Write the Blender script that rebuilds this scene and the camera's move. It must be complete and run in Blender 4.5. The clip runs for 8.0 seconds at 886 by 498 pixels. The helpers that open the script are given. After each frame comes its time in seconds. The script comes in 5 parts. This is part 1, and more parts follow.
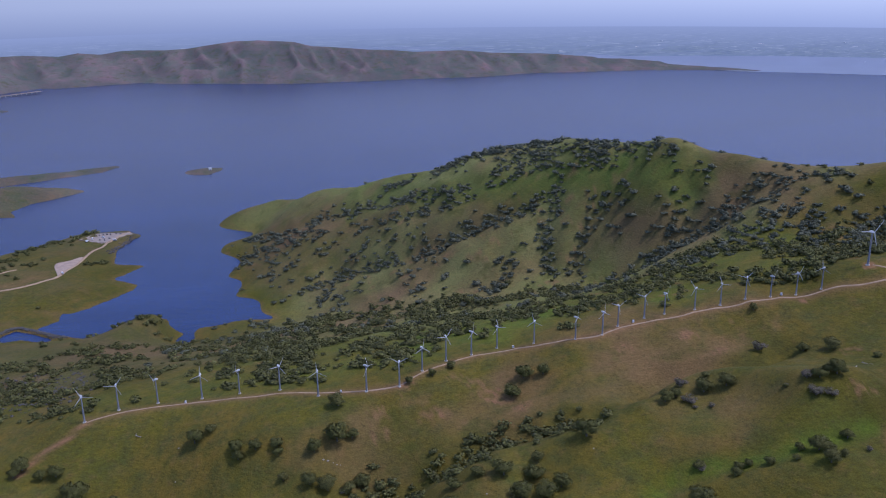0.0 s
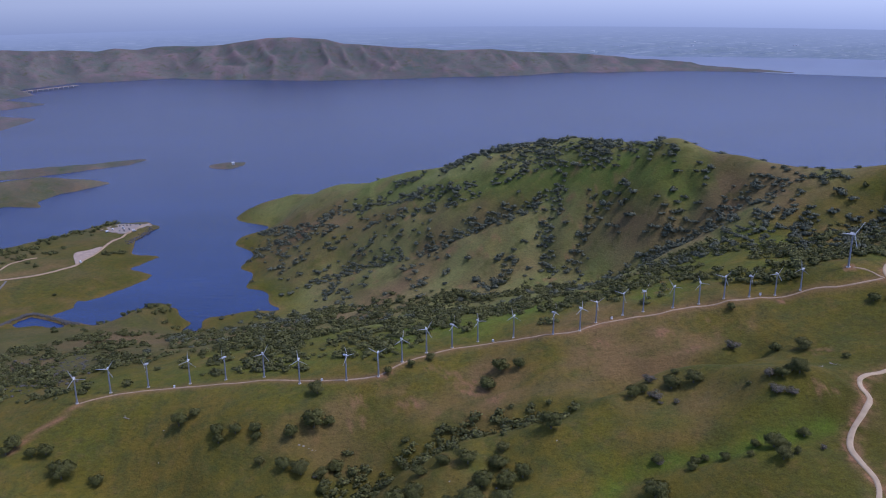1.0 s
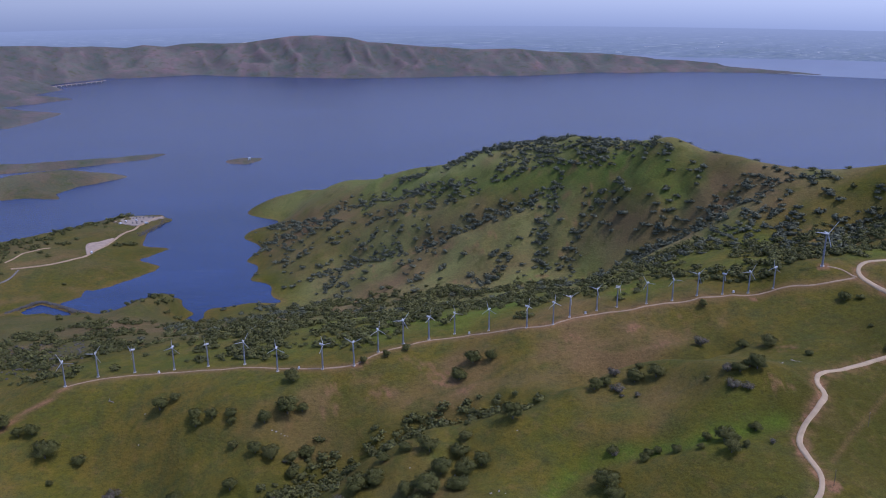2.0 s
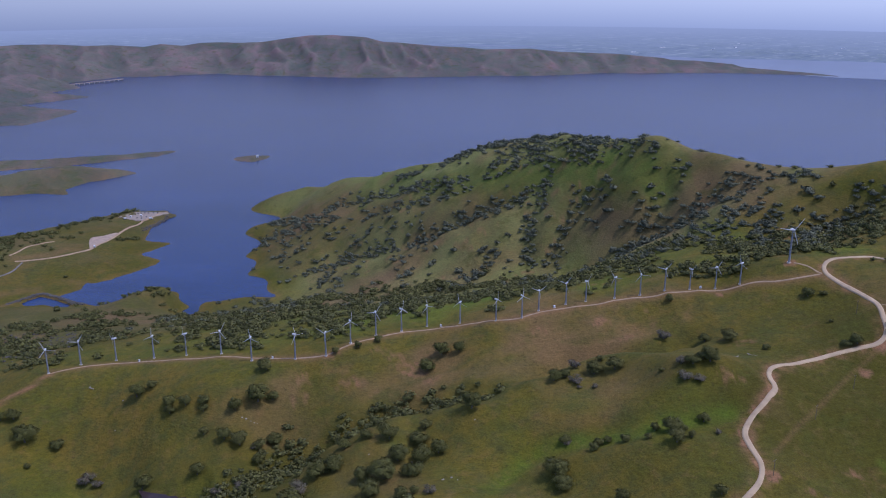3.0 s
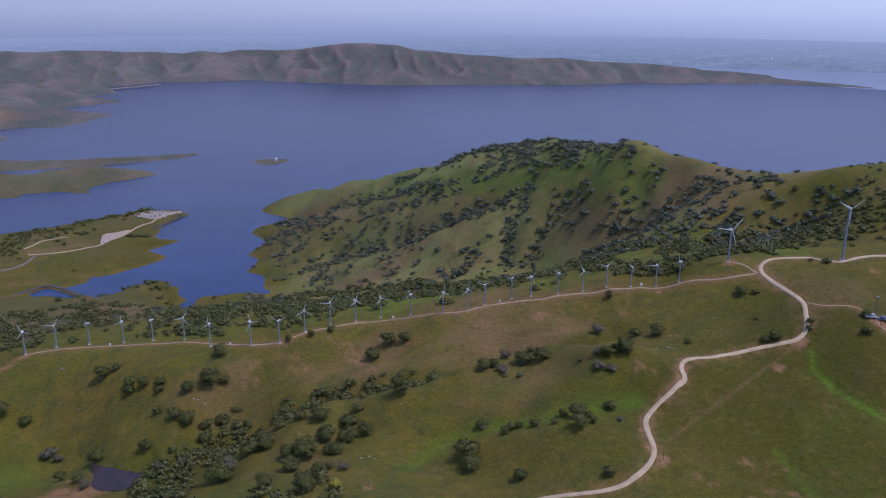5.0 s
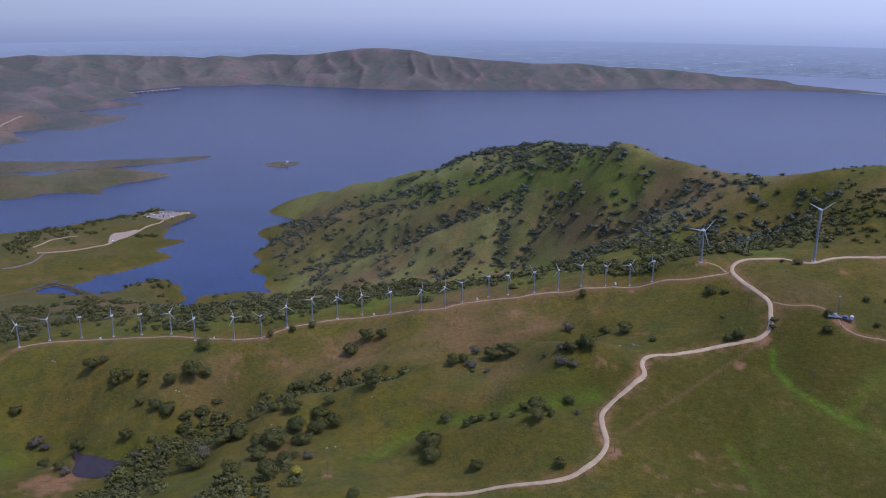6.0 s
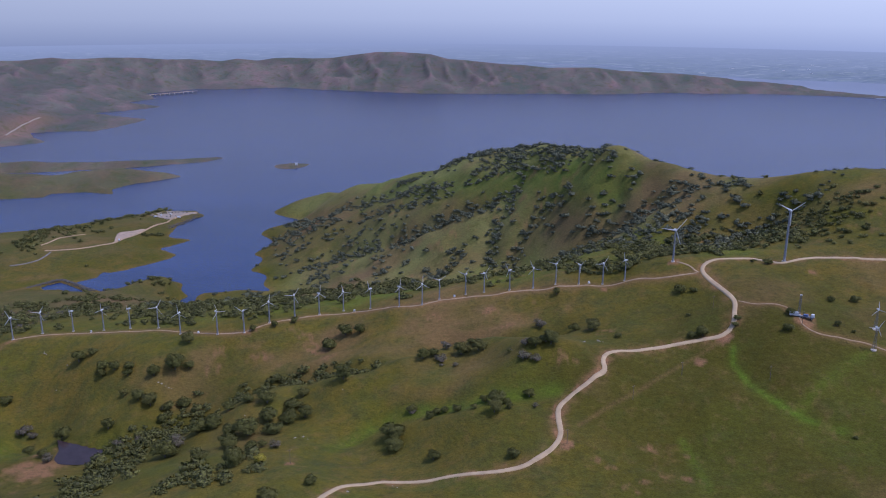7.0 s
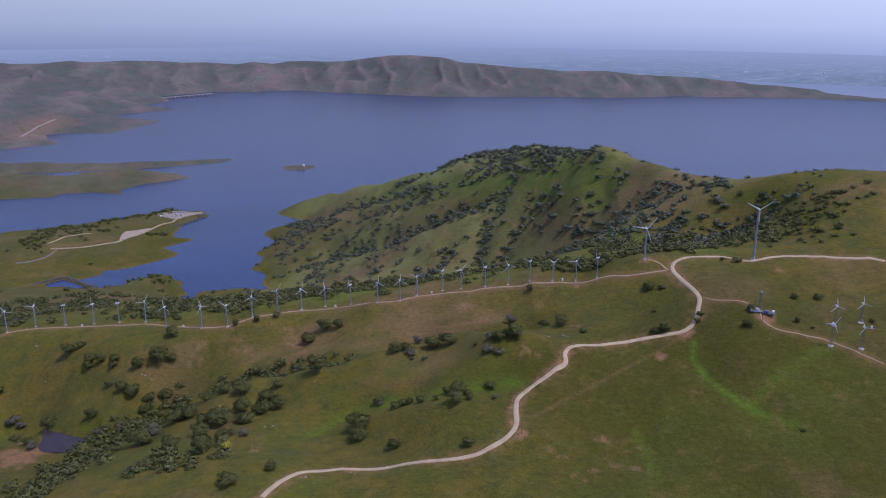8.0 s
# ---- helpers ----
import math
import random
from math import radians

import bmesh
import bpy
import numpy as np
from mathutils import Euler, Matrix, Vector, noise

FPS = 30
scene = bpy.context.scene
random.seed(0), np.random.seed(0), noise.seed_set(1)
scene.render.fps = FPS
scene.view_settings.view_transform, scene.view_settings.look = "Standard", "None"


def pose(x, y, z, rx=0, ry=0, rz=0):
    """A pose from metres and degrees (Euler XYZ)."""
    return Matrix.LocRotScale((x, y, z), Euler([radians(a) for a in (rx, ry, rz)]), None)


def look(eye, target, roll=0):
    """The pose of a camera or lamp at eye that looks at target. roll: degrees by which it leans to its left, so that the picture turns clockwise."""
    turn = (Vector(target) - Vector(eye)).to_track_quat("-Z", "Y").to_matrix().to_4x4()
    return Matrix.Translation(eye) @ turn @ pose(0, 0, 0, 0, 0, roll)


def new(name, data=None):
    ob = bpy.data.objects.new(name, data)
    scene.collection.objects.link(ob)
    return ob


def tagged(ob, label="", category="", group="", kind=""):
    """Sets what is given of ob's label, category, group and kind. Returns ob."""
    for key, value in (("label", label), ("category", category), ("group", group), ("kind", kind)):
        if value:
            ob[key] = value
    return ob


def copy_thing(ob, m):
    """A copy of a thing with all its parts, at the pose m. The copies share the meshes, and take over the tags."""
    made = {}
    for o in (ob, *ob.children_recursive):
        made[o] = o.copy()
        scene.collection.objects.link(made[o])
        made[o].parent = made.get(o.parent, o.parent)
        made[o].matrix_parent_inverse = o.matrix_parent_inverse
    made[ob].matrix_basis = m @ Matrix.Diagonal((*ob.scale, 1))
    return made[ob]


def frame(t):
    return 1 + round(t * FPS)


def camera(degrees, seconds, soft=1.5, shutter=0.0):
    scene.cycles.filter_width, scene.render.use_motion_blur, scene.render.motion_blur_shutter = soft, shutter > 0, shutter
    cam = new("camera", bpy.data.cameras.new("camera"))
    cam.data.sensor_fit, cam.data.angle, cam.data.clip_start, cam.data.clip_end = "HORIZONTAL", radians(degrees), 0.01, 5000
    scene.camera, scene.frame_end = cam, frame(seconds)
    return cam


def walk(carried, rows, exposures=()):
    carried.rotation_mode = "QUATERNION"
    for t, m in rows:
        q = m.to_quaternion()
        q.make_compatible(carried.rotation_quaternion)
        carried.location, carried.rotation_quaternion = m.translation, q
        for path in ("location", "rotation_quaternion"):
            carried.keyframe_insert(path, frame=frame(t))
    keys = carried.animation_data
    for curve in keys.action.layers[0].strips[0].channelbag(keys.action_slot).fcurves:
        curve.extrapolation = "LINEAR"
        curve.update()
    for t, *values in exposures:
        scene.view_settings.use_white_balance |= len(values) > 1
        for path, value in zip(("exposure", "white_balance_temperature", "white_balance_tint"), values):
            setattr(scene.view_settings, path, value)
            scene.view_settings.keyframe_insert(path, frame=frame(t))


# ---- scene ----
# A long low mountain flight: the camera slides sideways past a ridge with a row of wind turbines above a lake.
PATH = [
    (0, (0.00, 0.01, 383.21), (159.88, 939.99, 81.75), -0.64),
    (0.5, (16.78, -8.60, 383.45), (157.01, 934.21, 81.08), -0.49),
    (1, (34.00, -17.03, 383.34), (153.72, 928.56, 80.82), -0.27),
    (2.5, (85.61, -39.22, 381.69), (158.79, 910.92, 78.57), 0.06),
    (3, (102.20, -46.14, 380.95), (164.14, 904.95, 78.33), 0.08),
    (3.5, (118.63, -53.16, 380.04), (169.17, 899.12, 79.01), 0.10),
    (4, (135.21, -60.05, 379.13), (173.26, 893.59, 80.59), 0.15),
    (4.5, (151.85, -66.67, 378.33), (176.64, 888.35, 82.80), 0.21),
    (6, (200.63, -85.98, 376.30), (185.64, 871.99, 89.83), 0.30),
    (6.5, (216.74, -92.14, 375.91), (189.20, 866.24, 91.76), 0.32),
    (7, (232.85, -98.35, 375.77), (193.63, 860.19, 93.53), 0.33),
    (7.5, (249.01, -104.59, 375.43), (198.62, 854.00, 95.13), 0.33),
    (8, (265.11, -110.57, 374.85), (203.55, 847.96, 96.59), 0.28),
]
cam = camera(54.21, 8.0, 1.08)
walk(cam, [(t, look(eye, target, roll)) for t, eye, target, roll in PATH], [(0.0, 0.0, 5410, 25), (4.0, 0.0, 5510, 24), (8.0, 0.02, 5620, 23)])

# ---- light: a clear, hazy spring noon ----
SUN_AZIMUTH, SUN_ELEVATION = 104.0, 64.0   # degrees, clockwise from +y
world = bpy.data.worlds.new("sky")
scene.world = world
world.use_nodes = True
sky = world.node_tree.nodes.new("ShaderNodeTexSky")
sky.sky_type, sky.sun_disc = "NISHITA", False
sky.sun_elevation, sky.sun_rotation = radians(SUN_ELEVATION), radians(SUN_AZIMUTH)
sky.altitude, sky.air_density, sky.dust_density = 400, 1.0, 2.0
background = world.node_tree.nodes["Background"]
background.inputs["Strength"].default_value = 0.205
world.node_tree.links.new(sky.outputs[0], background.inputs[0])
sun = new("sun", bpy.data.lights.new("sun", "SUN"))
sun.data.energy, sun.data.angle, sun.data.color = 2.35, radians(0.6), (1.0, 0.92, 0.82)
az, el = radians(SUN_AZIMUTH), radians(SUN_ELEVATION)
sun.matrix_basis = look((math.sin(az) * math.cos(el) * 3000, math.cos(az) * math.cos(el) * 3000, math.sin(el) * 3000), (0, 0, 0))

# ---- plan ----
# guide lines of the terrain: crest of the turbine ridge
CREST = [(-150, 554, 99), (-47, 545, 114), (4, 521, 120), (74, 519, 132), (175, 509, 151), (225, 511, 162), (291, 500, 173), (338, 489, 182), (371, 489, 197), (442, 476, 203)]
# the spur that carries the road, and the knolls east of it
ROAD_SPUR = [(389, 480, 197), (394, 418, 192), (307, 375, 174), (279, 299, 158), (364, 372, 171), (369, 455, 186), (466, 423, 193), (457, 364, 185), (459, 457, 201), (422, 294, 167), (428, 390, 195), (288, 426, 164), (281, 467, 158)]
# slopes and gullies below the ridge
NEAR_SLOPE = [(137, 498, 136), (19, 481, 114), (1, 448, 101), (-24, 484, 109), (-19, 428, 89), (-55, 436, 79), (125, 487, 127), (147, 409, 141), (101, 405, 128), (196, 362, 142), (228, 345, 155), (246, 334, 160), (264, 337, 162), (308, 369, 174), (263, 383, 171), (212, 308, 140), (134, 312, 134), (150, 284, 141)]
# the wooded hill across the valley
HILL = [(209, 873, 115), (472, 611, 186), (390, 745, 187), (370, 709, 160), (323, 748, 127), (128, 1116, 104), (134, 909, 79), (332, 825, 164), (306, 812, 138), (243, 808, 99), (210, 848, 92), (339, 809, 179), (287, 1007, 192), (365, 855, 218), (504, 636, 233), (524, 575, 224), (88, 936, 47), (36, 1040, 41)]
HILL_SIDE = [(322, 852, 181), (254, 954, 161), (200, 957, 140), (117, 1033, 108), (65, 1164, 76), (5, 1110, 51), (55, 1070, 60), (169, 880, 91), (227, 814, 92), (277, 833, 137), (339, 761, 155), (102, 945, 57), (444, 646, 200), (509, 538, 212), (466, 510, 205), (470, 596, 192), (397, 718, 192)]
# its skyline and the saddle
SKYLINE = [(-95, 1441, 12), (-36, 1406, 35), (22, 1341, 60), (51, 1318, 73), (80, 1275, 83), (115, 1212, 107), (147, 1150, 127), (207, 1090, 152), (248, 1050, 176), (318, 960, 202), (346, 905, 206), (379, 820, 223), (400, 790, 212), (420, 765, 217), (439, 740, 214), (456, 715, 213), (480, 690, 215), (527, 640, 232), (560, 660, 230), (600, 640, 232), (640, 610, 236)]
# its far flank, down into the lake
HILL_BACK = [(x + 25, y + 90, max(-12, z - 55)) for x, y, z in SKYLINE] + [(x + 60, y + 230, max(-20, z - 190)) for x, y, z in SKYLINE[3:]] + [(x + 150, y + 520, -30) for x, y, z in SKYLINE[2::2]]
# shore of the cove and of the hill
SHORE = [(-147, 921, 0), (-128, 932, 0), (-84, 970, 0), (-34, 973, 0), (-57, 1008, 0), (-89, 1050, 0), (-83, 1115, 0), (-103, 1131, 0), (-87, 1196, 0), (-119, 1245, 0), (-114, 1283, 0), (-72, 1335, 0), (-131, 1389, 0), (-120, 1442, 0)]
OFFSHORE = [(-91, 1010, -14), (-78, 1020, -14), (-112, 1067, -14), (-127, 1130, -14), (-131, 1199, -14), (-149, 1276, -14), (-152, 1343, -14), (-162, 1429, -14), (-126, 1518, -14), (-44, 1656, -14), (-145, 962, -14), (-123, 991, -14)]
HEADLAND = [(-133, 987, 0), (-134, 961, 0), (-149, 924, 0), (-189, 1001, 0), (-212, 982, 0), (-219, 947, 0), (-161, 951, 20), (-173, 922, 22), (-212, 935, 14)]
# floor of the wooded valley behind the ridge
VALLEY = [(-212, 811, 40), (-264, 808, 36), (-145, 779, 45), (-90, 791, 45), (-21, 849, 32), (123, 735, 80), (188, 742, 88), (17, 952, 13), (143, 873, 63), (286, 770, 100), (-264, 731, 50), (-313, 841, 30), (-285, 920, 12), (263, 769, 92)]
# islands and far shores
ISLE_SOUTH = [(-790, 1395), (-667, 1459), (-595, 1478), (-593, 1507), (-541, 1527), (-473, 1514), (-495, 1558), (-466, 1611), (-398, 1691), (-446, 1720), (-527, 1737), (-607, 1718), (-647, 1670), (-719, 1693), (-960, 1660)]
ISLE_NORTH = [(-960, 1660), (-728, 1710), (-665, 1736), (-575, 1762), (-469, 1822), (-401, 1857), (-364, 1921), (-430, 1906), (-544, 1848), (-668, 1826), (-858, 1811), (-1038, 1782)]
ISLET = [(-231, 1818), (-226, 1836), (-198, 1853), (-154, 1851), (-159, 1820), (-181, 1786), (-213, 1793)]
INNER_BAY = [(-340, 955), (-340, 975), (-330, 988), (-306, 972), (-279, 951), (-291, 947), (-312, 958), (-327, 957)]
RAMP_POINT = [(-616, 933), (-440, 969), (-379, 985), (-345, 1004), (-323, 1041), (-280, 1032), (-260, 1048), (-219, 1103), (-216, 1122), (-251, 1150), (-214, 1203), (-260, 1221), (-268, 1292), (-253, 1367), (-272, 1393), (-340, 1390), (-357, 1369), (-389, 1326), (-452, 1281), (-491, 1249), (-590, 1197), (-753, 1141)]
NORTH_SHORE = [(-1365, 1243), (-1190, 1622), (-1064, 1895), (-970, 2020), (-895, 2100), (-962, 2170), (-1011, 2245), (-935, 2282), (-852, 2291), (-825, 2361), (-789, 2539), (-922, 2602), (-1012, 2668), (-946, 2733), (-849, 2844), (-1023, 2955), (-963, 3085), (-1059, 3234), (-980, 3340), (-918, 3433), (-851, 3411), (-712, 3466), (-579, 3522), (-445, 3456), (-331, 3431), (-194, 3387), (-105, 3364), (27, 3339), (158, 3354), (298, 3349), (401, 3364), (513, 3380), (669, 3374), (784, 3390), (910, 3446), (1029, 3463), (1138, 3438), (1259, 3455), (1397, 3449), (1527, 3424), (1693, 3376), (1800, 3312), (1872, 3262)]
# crest of the mountains beyond the lake
FAR_CREST = [(-2489, 3011, 90), (-2182, 3215, 92), (-1891, 3377, 88), (-1640, 3470, 92), (-1448, 3542, 98), (-1353, 3582, 105), (-1217, 3634, 104), (-1132, 3714, 93), (-1065, 3799, 91), (-934, 3837, 81), (-867, 3863, 91), (-778, 3896, 81), (-709, 3924, 91), (-638, 3940, 92), (-531, 3894, 93), (-428, 3868, 99), (-327, 3845, 115), (-226, 3816, 129), (-127, 3793, 132), (19, 3769, 124), (91, 3777, 104), (164, 3774, 100), (318, 3736, 88), (429, 3728, 84), (526, 3720, 75), (714, 3679, 80), (834, 3672, 68), (1085, 3699, 56), (1194, 3651, 50), (1316, 3647, 39), (1430, 3621, 31), (1539, 3583, 23), (1740, 3487, 16)]
# plan of roads, turbines, trees and draws
# row of turbines along the crest: place and hub height
ROW_TURBINES = [(-152.4, 557.2, 19.3), (-131.6, 566.5, 19.1), (-105.5, 567.8, 18.2), (-74.2, 557, 18), (-48.2, 548.7, 17.3), (-20.7, 538.3, 17.9), (4.3, 517.9, 17.8), (35.5, 511.7, 18.5), (56.9, 509.4, 17.6), (73.7, 521.2, 17), (91.5, 530.7, 18.2), (110, 535.1, 17.4), (128.7, 538.1, 16.2), (151.7, 525.7, 16.3), (175.4, 509.4, 15.9), (192.9, 506.2, 16.2), (205.4, 511.2, 15.1), (224.9, 513.6, 16), (238.7, 512.5, 15.1), (257.3, 506.4, 15.4), (274.4, 504.2, 15.3), (290.4, 501.1, 15.6), (306.7, 498, 14.7), (323.3, 494.9, 15.5), (338, 489.8, 14.9)]
TALL_TURBINES = [(371.2, 491.6, 23), (444, 479.5, 36)]
LATTICE_TURBINES = [(457.9, 364.9, 13.7), (473.2, 360.4, 13.2), (466.1, 383.9, 12.7), (482.4, 387.5, 12.4)]
# gravel roads and tracks
ROAD = [(155.1, 250.5), (156.9, 256.4), (162.5, 268.1), (171.3, 280.1), (190.4, 288.3), (214.5, 286), (238.3, 281.1), (255.4, 282), (266.8, 289.5), (274.1, 297.7), (277.8, 306.8), (277.7, 320), (279.2, 330.6), (287.3, 342), (298.9, 351.4), (306.9, 360.2), (307.2, 369.6), (313.2, 377.6), (331.6, 384.9), (353, 391.9), (370.1, 393.1), (381.9, 393.5), (389, 399.8), (392.5, 410.9), (395.5, 423.5), (393.7, 442.6), (389.2, 461.7), (387.4, 472.8), (390.9, 481.8), (400.1, 488.9), (413.8, 488.8), (427, 486.7), (441.6, 476.3), (458, 480.3), (480.4, 478.8), (504.9, 473.6), (527.3, 467.7)]
RIDGE_TRACK = [(-151.1, 556), (-141.6, 558.8), (-121.8, 562.8), (-100, 561.2), (-71.4, 551.2), (-43.1, 539.9), (-18.5, 531.4), (5.8, 521), (26.9, 514), (47.2, 510.2), (59.2, 510.6), (67.6, 515.9), (79.3, 521.5), (94.5, 527.3), (114.9, 533.2), (139.5, 528.1), (163.1, 514.7), (186.1, 506), (202.2, 507.8), (218.2, 508.7), (233.5, 506.2), (252.8, 503.7), (271.9, 501.7), (290.3, 497.5), (316.2, 493.3), (340.5, 486.4), (359.6, 477.6), (383.3, 472.1)]
PAD_TRACK = [(373.4, 489.4), (380.1, 482.6), (382.9, 475.5), (384.8, 472.1)]
RIG_TRACK = [(397.6, 422.2), (407.5, 412.2), (420, 407.2), (424.8, 393.7), (424.5, 386.3), (430.6, 378.2), (444, 373.6), (455.7, 370.3), (463.2, 363.8), (470.2, 357), (480.2, 346.4)]
OLD_TRACK = [(-149.8, 557.9), (-160.1, 545.3), (-171.3, 538.4), (-180, 530.3), (-187.3, 518.4)]
# bare earth pads: place and radius
PADS = [(364.7, 373.9, 4), (381.6, 390.2, 5), (280.3, 298.1, 4.5), (135.6, 305.6, 3.5), (427.1, 389.8, 8), (455.8, 459.5, 4), (322.5, 485.6, 3), (371.8, 490.3, 5)]
# outline of the pond
POND = [(-50.8, 422.9), (-42, 419.3), (-30.5, 416.6), (-15.9, 414.2), (-15.1, 405.5), (-16.9, 397), (-26.2, 394.2), (-37.6, 395.1), (-42.3, 401.7), (-43.5, 409.5)]
# oaks that stand apart: place and width
OAKS_RIDGE = [(16.1, 501.6, 11.2), (13.6, 476, 14), (22.9, 478, 7.8), (-0.5, 471.1, 9.2), (79.2, 514.2, 5.3), (93.4, 520.6, 6.2), (63.3, 510.6, 5.7), (136.8, 495.1, 11.1), (148, 490.2, 7.9), (125.9, 483.7, 10.6), (-75.4, 511.7, 11.1), (-65.4, 514.3, 7.4), (-48.9, 492.5, 8.8), (-36.1, 486.2, 7.9), (-22.9, 482, 7.8), (-22.6, 477, 7), (-47.4, 486.5, 7.1), (-19.8, 461.1, 6.1), (-4.3, 448.7, 8.9), (5.8, 444.6, 10.4), (17.6, 444.9, 8.2), (27, 452.5, 9.8), (-17.4, 425.9, 8.6), (18.7, 430.9, 8), (-126.3, 492.9, 8.9), (-52.5, 429.1, 10.9), (290.3, 489.6, 5.4), (148.8, 407, 12.3)]
OAKS_SPUR = [(199.2, 417.9, 9), (206, 420.3, 7), (223.9, 420.7, 9.8), (235.2, 416.1, 9.3), (229.8, 431.6, 5), (268.3, 380.6, 8.9), (274.7, 382.1, 7.7), (277.6, 379.5, 9.6), (298.5, 442.9, 7.2), (309.2, 431.1, 9.5), (253.5, 387.6, 3.3), (223.1, 346.2, 5.8), (238.3, 346.2, 4.8), (232.6, 339.2, 3.6), (245.2, 340.5, 9.5), (244, 328.8, 8.7), (250.7, 338.4, 4.7), (252, 330.7, 4.1), (263.4, 345.7, 6.3), (207.6, 349.6, 5.5), (211.5, 354.3, 6.2), (216.1, 354, 4.6), (253, 290.9, 6.4), (212, 308.7, 6.7), (186.7, 343.2, 13.4), (188, 333, 10.7), (195.7, 366, 6.3)]
OAKS_GULLY = [(100.1, 400.7, 11.5), (117.4, 399.4, 11.5), (128.2, 384.5, 9.2), (105, 381.5, 12.5), (117.4, 381.6, 11.8), (112.8, 364.4, 11.4), (96.9, 364.3, 15.2), (85.4, 366.7, 9.6), (89.6, 348.3, 11.1), (105.6, 339.4, 7.2), (112.6, 338.6, 4.8), (103.2, 314.4, 12.5), (80.6, 325.4, 11.1), (46.5, 360.2, 13.9), (122.1, 409.4, 6.9), (87, 405, 8.2), (73.6, 405.3, 8.2), (68.5, 388.6, 11.3), (58.2, 388.9, 13.4)]
OAKS_ROAD = [(321, 405.8, 5.4), (369.7, 457.3, 8.1), (377.6, 453.6, 5.1), (370.4, 396.8, 8.6), (364.7, 397.2, 6), (392, 402.8, 4.7), (389.4, 397.9, 5), (367.8, 423.3, 3.1), (420.9, 395.4, 6.2), (415.3, 381.8, 6.7), (454.6, 421.1, 5), (469.8, 422.4, 6.4), (445.3, 386.1, 4.7), (422.1, 295.5, 2.6), (432.2, 476.7, 6.3), (422.8, 480.8, 3.6), (133.9, 262.4, 10.1), (152.5, 276.9, 6.4), (452.2, 379.6, 2.7), (489.4, 387.8, 3.4)]
# grey leafless or silvery bushes
GREY_BUSHES = [(211, 411.7, 8.9), (220.7, 404.4, 4.4), (211.8, 406.8, 3.1), (213.8, 430.9, 7.8), (262.5, 383.1, 7.1), (261.3, 371.6, 8.8), (268.3, 368.1, 6.6), (266.3, 331.9, 3.5), (120.9, 336.3, 6.6), (49.7, 374.1, 12.4), (-100, 462.9, 11.6), (-91.4, 460.4, 7.7), (14.2, 444, 5.2), (276.8, 456.1, 8.9), (262.7, 385.8, 5.2), (196.2, 364.4, 5.7), (253.9, 388.2, 2.9), (-46.4, 396.9, 8.4), (-3, 407.1, 7.7), (10.7, 408.3, 7)]
YELLOW_TREE = [(118.8, 308.4, 7.3)]
OAKS_WEST = [(-148.4, 494.8, 17.8), (-162.3, 513.2, 9.8), (-171.4, 513.3, 8), (-185.4, 524, 11), (-189, 518.3, 8), (-139.1, 472.2, 4.7), (-70.2, 416.6, 8), (-54.5, 405.7, 6.2)]
GULLY_WOOD = [(28, 415.6), (40.8, 423.7), (50.5, 431.1), (60.8, 436.4), (72.2, 435.7), (83.2, 436.1), (97.3, 442.7), (112.2, 441.3), (126.9, 439.6), (141.6, 434.6), (157.6, 426.6)]
POND_WOOD = [(17.0, 289.6), (11.2, 312.8), (16.6, 327.1), (-2.0, 379.7), (-0.3, 396.8), (11.5, 404.5), (31.8, 424.6), (36.8, 438.8)]
POND_WOOD_LOW = [(82.7, 287.9), (85.4, 300.5), (97.8, 294.8), (104.9, 308.4)]
# low land between the boat-ramp point and the valley
ISTHMUS = [(-290, 1042), (-287, 1006), (-307, 986), (-318, 958), (-350, 912), (-392, 880), (-465, 870), (-551, 1078), (-476, 1084), (-388, 1082)]
# wooded draws and bands of the far hill
DRAW_EDGE = [(-82, 1269), (-21, 1204), (32, 1178), (66, 1149), (99, 1114), (130, 1060), (158, 1017), (185, 994), (199, 988)]
DRAW_EDGE_HIGH = [(219, 977), (232, 973), (251, 964), (276, 953)]
DRAW_EDGE_LOW = [(218, 959), (236, 952), (252, 943)]
DRAW_CLUMP = [(115, 1137), (131, 1130), (146, 1121)]
DRAW_UPPER = [(76, 1073), (115, 1028), (143, 1003), (177, 976), (197, 964)]
DRAW_BAND = [(138, 935), (168, 922), (193, 912), (212, 906), (243, 892), (262, 893), (277, 889)]
DRAW_BAND_LOW = [(1, 1013), (26, 1016), (41, 1009), (71, 989), (107, 962), (128, 946), (155, 931)]
DRAW_SPUR = [(39, 1019), (56, 1018), (71, 1020)]
DRAW_SHORE = [(-101, 1165), (-80, 1195), (-34, 1168), (1, 1142)]
DRAW_SHORE_LOW = [(-49, 1086), (-25, 1079), (0, 1071), (23, 1062)]
DRAW_FOOT = [(-32, 1006), (-3, 1009), (13, 1015)]
DRAW_STEEP = [(276, 869), (267, 860), (254, 853), (249, 838), (245, 827), (250, 804)]
DRAW_MID = [(317, 838), (314, 834), (302, 829), (289, 821), (284, 813), (277, 805), (271, 791)]
DRAW_NOTCH = [(383, 765), (375, 764), (370, 759), (365, 747), (358, 736), (343, 733), (327, 731), (305, 728), (280, 745)]
DRAW_MAIN = [(436, 703), (421, 705), (402, 710), (387, 716), (371, 723), (362, 725)]
DRAW_MAIN_LOW = [(408, 656), (383, 652), (361, 641), (340, 644), (324, 646)]
DRAW_SADDLE = [(446, 686), (458, 679), (472, 671)]
DRAW_EAST_UPPER = [(511, 611), (496, 612), (484, 613), (471, 613), (455, 606), (417, 546)]
